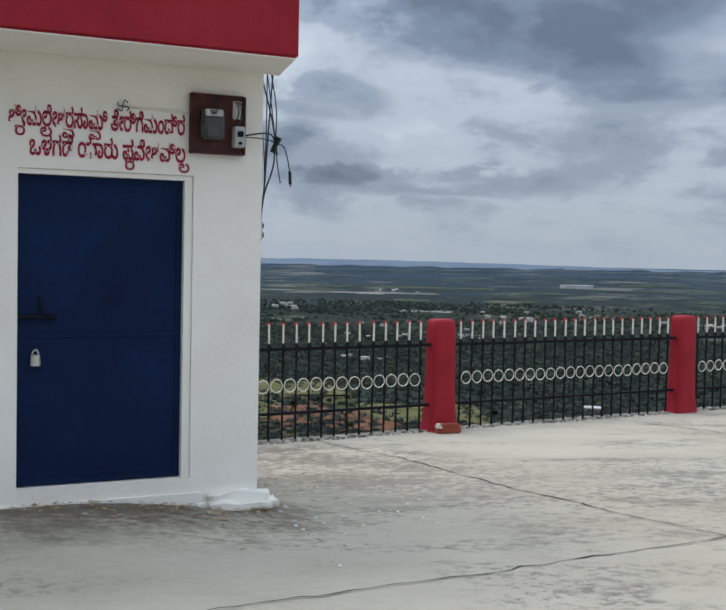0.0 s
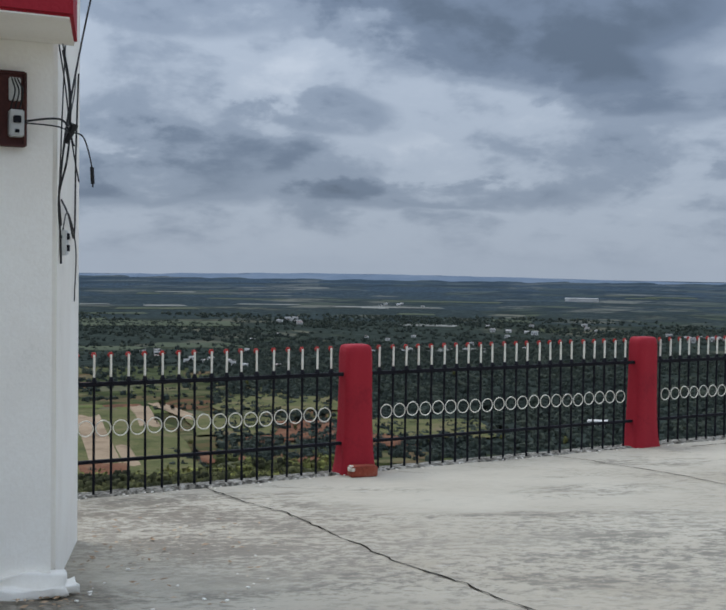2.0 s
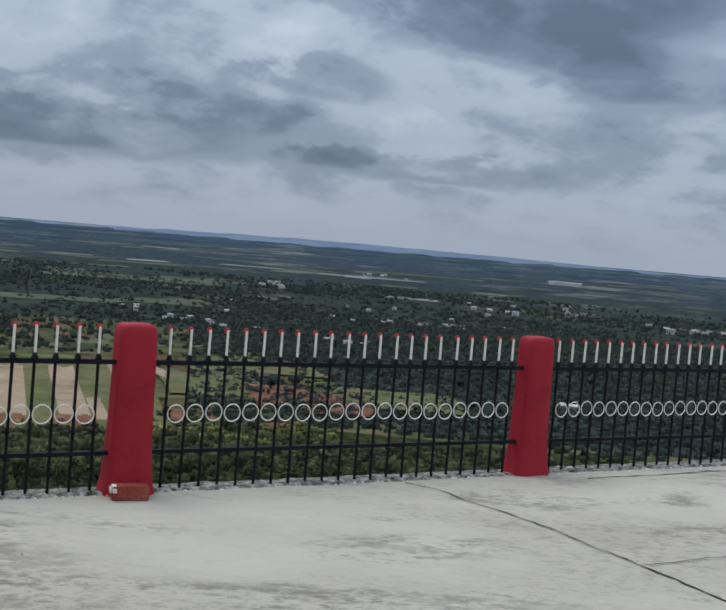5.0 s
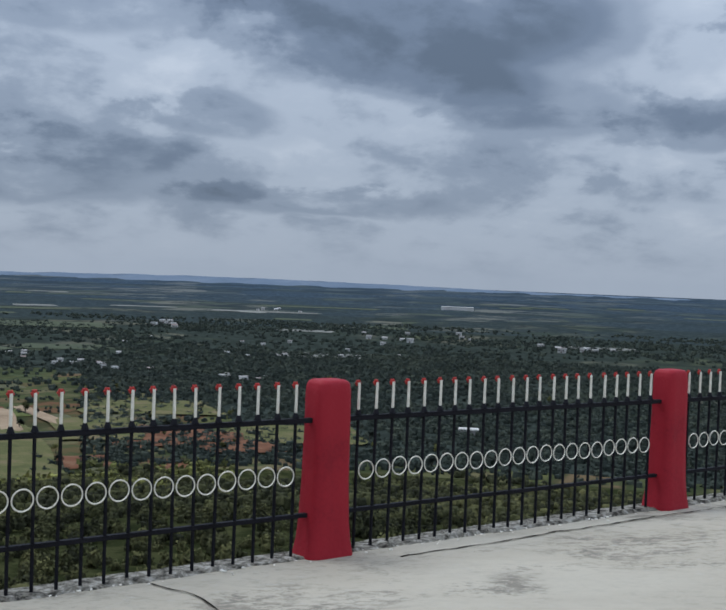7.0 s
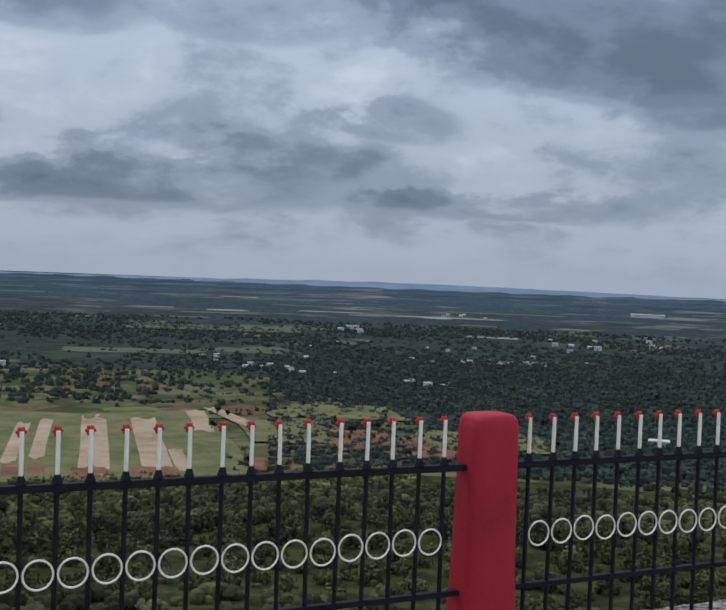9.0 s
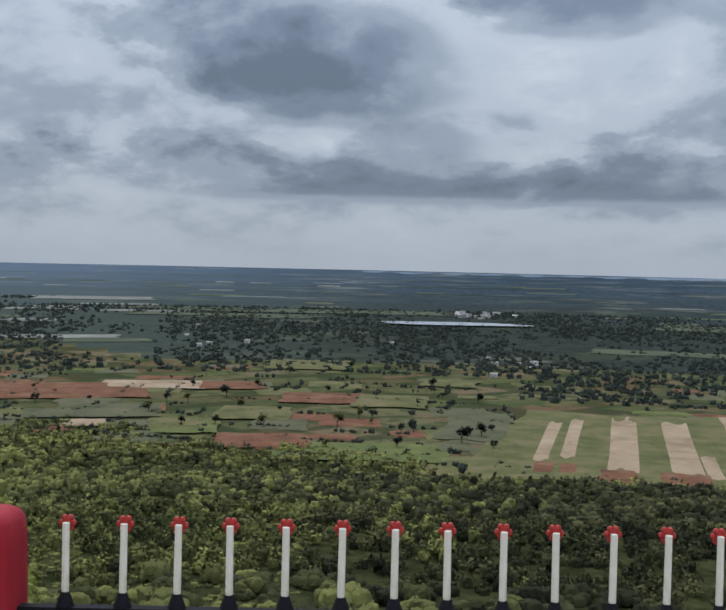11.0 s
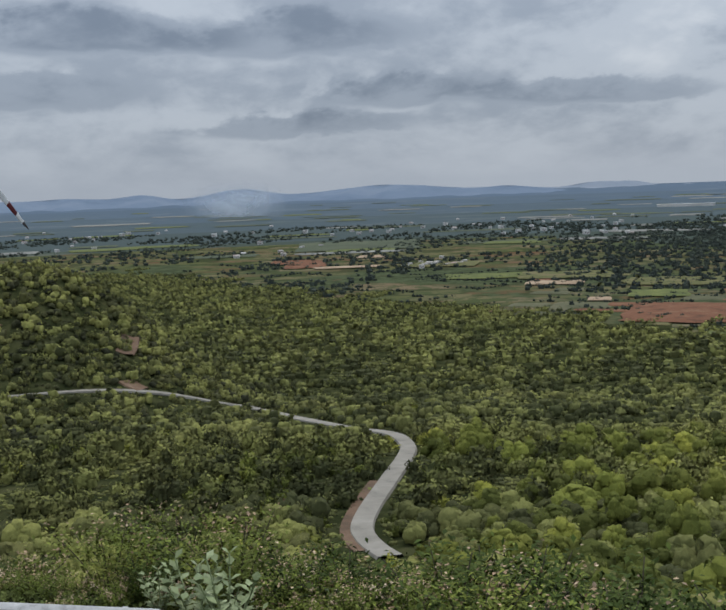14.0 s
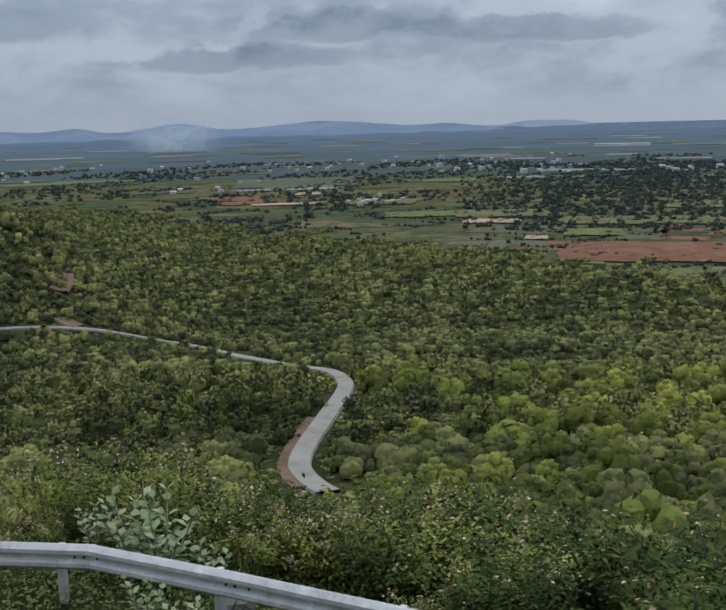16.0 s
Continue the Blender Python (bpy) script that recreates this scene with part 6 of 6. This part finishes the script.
def shrub(seed, height, spread, leaves, size, flowers, leaf=LEAF_NEAR):
    r = random.Random(seed)
    root = empty("shrub")
    bm = bmesh.new()
    tips = []
    for k in range(11):
        t = 2 * math.pi * k / 11 + r.uniform(-0.3, 0.3)
        lean = r.uniform(0.15, 1.0) * spread
        top = Vector((math.cos(t) * lean, math.sin(t) * lean, height * r.uniform(0.6, 1.1)))
        tube(bm, curve_points([(0, 0, -0.2), top * 0.5 + Vector((0, 0, 0.12)), top], 3), 0.009, 4)
        tips.append(top)
    tagged(part("stem", bm, BARK, root), kind="stuff")
    quads = []
    for _ in range(leaves):
        top = r.choice(tips)
        f = r.uniform(0.15, 1.0) ** 0.6
        c = top * f + Vector((r.gauss(0, 1), r.gauss(0, 1), r.gauss(0, 0.8))) * 0.14 * spread
        c.z = max(c.z, 0.02)
        quads.append(leaf_quads(r, c, (r.gauss(0, 1), r.gauss(0, 1), r.gauss(0.25, 0.5)), size * r.uniform(0.6, 1.4), size * r.uniform(0.2, 0.36)))
    me = quads_mesh("foliage", quads)
    me.materials.append(leaf)
    ob = tagged(new("foliage", me), kind="stuff")
    ob.parent = root
    if flowers:
        quads = []
        for _ in range(flowers):
            top = r.choice(tips)
            c = top * r.uniform(0.85, 1.12) + Vector((r.gauss(0, 0.07), r.gauss(0, 0.07), r.gauss(0.05, 0.07)))
            quads.append(leaf_quads(r, c, (r.gauss(0, 1), r.gauss(0, 1), r.gauss(0.4, 0.6)), r.uniform(0.055, 0.11), r.uniform(0.022, 0.042)))
        me = quads_mesh("blossom_spray", quads)
        me.materials.append(DRY)
        ob = tagged(new("blossom_spray", me), kind="stuff")
        ob.parent = root
    return root


def milkweed(seed):
    r = random.Random(seed)
    root = empty("milkweed")
    bm = bmesh.new()
    quads = []
    for k in range(7):
        t = 0.9 * k + seed
        top = Vector((math.cos(t) * 0.42, math.sin(t) * 0.42, r.uniform(0.75, 1.35)))
        tube(bm, curve_points([(0, 0, -0.2), top * 0.5, top], 3), 0.014, 5)
        for j in range(6):
            f = 0.3 + 0.7 * j / 5
            for side in (0, math.pi):
                a = t + j * 1.57 + side
                quads.append(leaf_quads(r, top * f, (math.cos(a), math.sin(a), 0.15 + 0.75 * f * f), r.uniform(0.16, 0.27), r.uniform(0.062, 0.09)))
    tagged(part("stem", bm, LEAF_PALE, root), kind="stuff")
    me = quads_mesh("leaves", quads)
    me.materials.append(LEAF_PALE)
    ob = tagged(new("leaves", me), kind="stuff")
    ob.parent = root
    return tagged(root, "pale grey-green milkweed with broad leaves", "plant", "milkweeds by the guard rail")


def ground_at(x, y):
    return float(ground_z(x, y))


shrubs = [shrub(1, 1.5, 1.05, 1400, 0.115, 22, LEAF_DEEP), shrub(2, 1.2, 1.0, 1150, 0.105, 260), shrub(3, 1.8, 1.2, 1400, 0.12, 110), shrub(4, 0.9, 0.95, 1000, 0.095, 170)]
labels = ["dense deep green leafy shrub on the bank", "green shrub with dry pale seed heads", "tall green shrub with dry tips", "low green shrub with pale seed heads"]
for s, l in zip(shrubs, labels):
    tagged(s, l, "shrub", "shrubs on the bank")
rs = random.Random(11)
rail_xy = [(p.x, p.y) for p in rail_pts]
count = 0
for i in range(420):
    a = rs.choice((rs.uniform(38, 104), rs.uniform(40, 70)))
    d = 9.5 + (26 if a < 64 else 17) * rs.random() ** 1.2
    along = np.interp(a, [48, 63.7, 74, 81.3, 90.9, 99], [8.9, 10.06, 11.2, 12.4, 13.55, 15.2])
    if d < along + 0.9 or (66 < a < 73.5 and d > 15.5):
        continue
    x, y = place(a, d)
    k = rs.uniform(0.55, 1.1) * (0.7 if d < along + 2 else 1.0)
    kind = rs.choice((0, 0, 0, 2)) if a < 63 else rs.choice((0, 0, 1, 2, 2, 3)) if not 64 < a < 73 else rs.choice((0, 1, 1, 2, 3))
    m = pose(x, y, ground_at(x, y) - 0.05, rs.uniform(-6, 6), rs.uniform(-6, 6), rs.uniform(0, 360)) @ Matrix.Scale(k, 4)
    count += 1
    if shrubs[kind].get("used"):
        copy_thing(shrubs[kind], m)
    else:
        shrubs[kind].matrix_world = m
        shrubs[kind]["used"] = 1
    if count > 170:
        break
for s in list(scene.objects):
    if "used" in s:
        del s["used"]

heights = (1.5, 1.2, 1.8, 0.9)
for i in range(78):
    a = rs.uniform(65.5, 93)
    d = float(np.interp(a, [48, 63.7, 74, 81.3, 90.9, 99], [8.9, 10.06, 11.2, 12.4, 13.55, 15.2])) + rs.uniform(2.0, 5.5)
    x, y = place(a, d)
    top = 1.55 - d * math.tan(radians(19.6 - 2.0 * rs.random() if a > 72.5 else 19.0 - 0.55 * rs.random()))
    kind = rs.choice((1, 1, 2, 2, 0))
    k = min(2.3, max(0.4, (top - ground_at(x, y)) / heights[kind]))
    copy_thing(shrubs[kind], pose(x, y, ground_at(x, y) - 0.05, rs.uniform(-6, 6), rs.uniform(-6, 6), rs.uniform(0, 360)) @ Matrix.Scale(k, 4))

weeds = [milkweed(1), milkweed(2)]
for i, (a, d, k) in enumerate(((79.6, 13.6, 0.8), (77.9, 13.0, 0.8), (75.6, 12.7, 0.62), (79.2, 11.5, 0.6), (77.3, 11.2, 0.55), (81.4, 14.2, 0.7), (73.0, 13.4, 0.6), (78.4, 12.9, 0.7))):
    x, y = place(a, d)
    m = pose(x, y, ground_at(x, y), 0, 0, 47 * i) @ Matrix.Scale(k, 4)
    if i < 2:
        weeds[i].matrix_world = m
    else:
        copy_thing(weeds[i % 2], m)


def grass():
    quads = []
    r = np.random.default_rng(4)
    n = 15000
    a = r.uniform(36, 104, n)
    d = 5.5 + 18 * r.random(n) ** 1.1
    x, y = EYE.x - d * np.sin(np.radians(a)), EYE.y + d * np.cos(np.radians(a))
    z = ground_z(x, y)
    h = r.uniform(0.08, 0.3, n) * (0.6 + 0.5 * clumpy(x, y, 0.9))
    h = np.maximum(h, 0.08)
    t = r.uniform(0, 2 * math.pi, n)
    lx, ly = np.cos(t) * 0.35 * h, np.sin(t) * 0.35 * h
    w = 0.010 + 0.012 * r.random(n)
    sx, sy = -np.sin(t) * w, np.cos(t) * w
    base = np.stack([x, y, z], -1)
    q = np.stack([base + np.stack([sx, sy, 0 * z], -1), base - np.stack([sx, sy, 0 * z], -1), base + np.stack([lx * 0.4 - sx * 0.7, ly * 0.4 - sy * 0.7, h * 0.65], -1), base + np.stack([lx, ly, h], -1)], axis=1)
    n = 46000
    a = r.uniform(50, 102, n)
    d = 7.0 + 10 * r.random(n)
    x, y = EYE.x - d * np.sin(np.radians(a)), EYE.y + d * np.cos(np.radians(a))
    c = np.stack([x, y, ground_z(x, y) + 0.02 + 0.22 * r.random(n) * (0.5 + 0.5 * np.clip(clumpy(x, y, 1.3), 0, 1))], -1)
    t = r.normal(size=(n, 3)) * (1, 1, 0.45)
    t *= (0.5 / np.linalg.norm(t, axis=1) * r.uniform(0.03, 0.09, n))[:, None]
    b = np.cross(t, r.normal(size=(n, 3)) * 0.4 + (0, 0, 1)) * 0.55
    q = np.concatenate([q, np.stack([c - t, c - b, c + t, c + b], axis=1)])
    me = quads_mesh("grass", q)
    me.materials.append(GRASS_M)
    return tagged(new("grass", me), "rough green grass on the roadside bank", "grass", kind="stuff")


grass()


def rock(a, d, s):
    x, y = place(a, d)
    bm = bmesh.new()
    bmesh.ops.create_icosphere(bm, subdivisions=2, radius=s)
    for v in bm.verts:
        v.co *= 1 + 0.35 * noise.noise(v.co * (2.2 / s))
        v.co.z *= 0.75
    ob = part("rock", bm, ROCK)
    ob.matrix_world = pose(x, y, ground_at(x, y) + s * 0.3, 0, 0, a * 7)
    return tagged(ob, "rough grey boulder behind the guard rail", "rock")


rock(74.5, 12.0, 0.24)


# ---- wind turbine ----
def turbine():
    hx, hy = place(90.9, 200)
    hz = 1.55 + 200 * math.tan(radians(4.75))
    g = ground_at(hx, hy)
    root = empty("wind_turbine", (hx, hy, g))
    H = hz - g
    view = math.degrees(math.atan2(EYE.y - hy, EYE.x - hx))
    face = radians(view + 47)
    ax = Vector((math.cos(face), math.sin(face), 0))
    sd = Vector((-ax.y, ax.x, 0))
    bm = bmesh.new()
    back = -ax * 3.2
    rod(bm, (back.x, back.y, -1), (back.x, back.y, H - 1.4), 2.0, 1.1, 20)
    smooth(part("tower", bm, BLADE_WHITE, root))
    bm = bmesh.new()
    box(bm, (7.5, 2.8, 2.8), (0, 0, 0), 0.6)
    bmesh.ops.transform(bm, matrix=pose(-ax.x * 4.3, -ax.y * 4.3, H, 0, 0, math.degrees(face)), verts=bm.verts[:])
    part("nacelle", bm, BLADE_WHITE, root)
    bm = bmesh.new()
    bmesh.ops.create_uvsphere(bm, u_segments=16, v_segments=10, radius=1.5, matrix=Matrix.Translation((0, 0, H)))
    smooth(part("hub", bm, BLADE_WHITE, root))
    L = 33.0
    stations = [(0.02, 0.75, 0.75), (0.08, 0.8, 0.6), (0.2, 1.25, 0.28), (0.35, 1.08, 0.2), (0.5, 0.9, 0.15), (0.7, 0.66, 0.10), (0.78, 0.58, 0.09), (0.87, 0.48, 0.08), (0.94, 0.38, 0.06), (1.0, 0.12, 0.03)]

    def blade(angle):
        d = sd * math.cos(angle) + Vector((0, 0, math.sin(angle)))
        c = sd * -math.sin(angle) + Vector((0, 0, math.cos(angle)))
        first = None
        for lo, hi, m in ((0, 6, BLADE_WHITE), (6, 7, BLADE_RED), (7, 8, BLADE_WHITE), (8, 9, BLADE_DARK)):
            bm = bmesh.new()
            prev = None
            for f, ch, th in stations[lo:hi + 1]:
                ring = []
                for i in range(12):
                    t = 2 * math.pi * i / 12
                    q = d * (L * f) + c * (ch * math.cos(t) - 0.3 * ch) + ax * (th * math.sin(t)) + Vector((0, 0, H))
                    ring.append(bm.verts.new(q))
                if prev:
                    for i in range(12):
                        bm.faces.new((prev[i], prev[(i + 1) % 12], ring[(i + 1) % 12], ring[i]))
                prev = ring
            bmesh.ops.recalc_face_normals(bm, faces=bm.faces[:])
            if first is None:
                first = smooth(part("blade", bm, m, root))
            else:
                smooth(part("band" if m is not BLADE_WHITE else "tip_section", bm, m, first, "dark red painted band" if m is BLADE_RED else ""))

    for k in range(3):
        blade(radians(-44) + k * 2 * math.pi / 3)
    return tagged(root, "white wind turbine with red and dark banded blade tips", "wind turbine")


turbine()


# smoke over the plain
def smoke():
    m = bpy.data.materials.new("thin_smoke")
    m.use_nodes = True
    N = Nodes(m.node_tree)
    pos = N.add("ShaderNodeTexCoord").outputs["Object"]
    sep = N.add("ShaderNodeSeparateXYZ")
    N.put(sep.inputs[0], pos)
    r = N.add("ShaderNodeVectorMath", operation="LENGTH")
    N.put(r.inputs[0], N.mapping(pos, (1 / 150, 1 / 150, 1 / 62)))
    soft = N.math("SUBTRACT", 1.0, r.outputs["Value"], clamp=True)
    puff = N.ramp(N.noise(pos, 0.012, 5, 0.6, 0.8), [(0.30, 0.25), (0.72, 1.0)])
    a = N.math("MULTIPLY", N.math("MULTIPLY", N.math("POWER", soft, 1.2), puff), 0.9)
    tr = N.add("ShaderNodeBsdfTransparent")
    df = N.add("ShaderNodeBsdfDiffuse")
    df.inputs[0].default_value = (0.74, 0.79, 0.85, 1)
    mx = N.add("ShaderNodeMixShader")
    N.put(mx.inputs[0], a)
    N.t.links.new(tr.outputs[0], mx.inputs[1])
    N.t.links.new(df.outputs[0], mx.inputs[2])
    N.t.links.new(mx.outputs[0], N.add("ShaderNodeOutputMaterial").inputs[0])
    x, y = place(76.4, 2900)
    bm = bmesh.new()
    for k, (ox, oz, sx, sz) in enumerate(((0, 0, 150, 80), (-30, 10, 110, 60), (25, -15, 90, 45))):
        t = radians(76.4)
        bmesh.ops.create_grid(bm, x_segments=8, y_segments=8, size=1.0, matrix=Matrix.Translation((ox * math.cos(t), ox * math.sin(t) + 0, oz)) @ Matrix.Rotation(t, 4, "Z") @ Matrix.Rotation(radians(90), 4, "X") @ Matrix.Diagonal((sx, sz, 1, 1)) @ Matrix.Translation((0, 0, 12 * k)))
    ob = part("smoke", bm, m)
    ob.matrix_world = pose(x, y, -42)
    return tagged(ob, "thin blue-white smoke rising from the plain", "smoke", kind="stuff")


smoke()
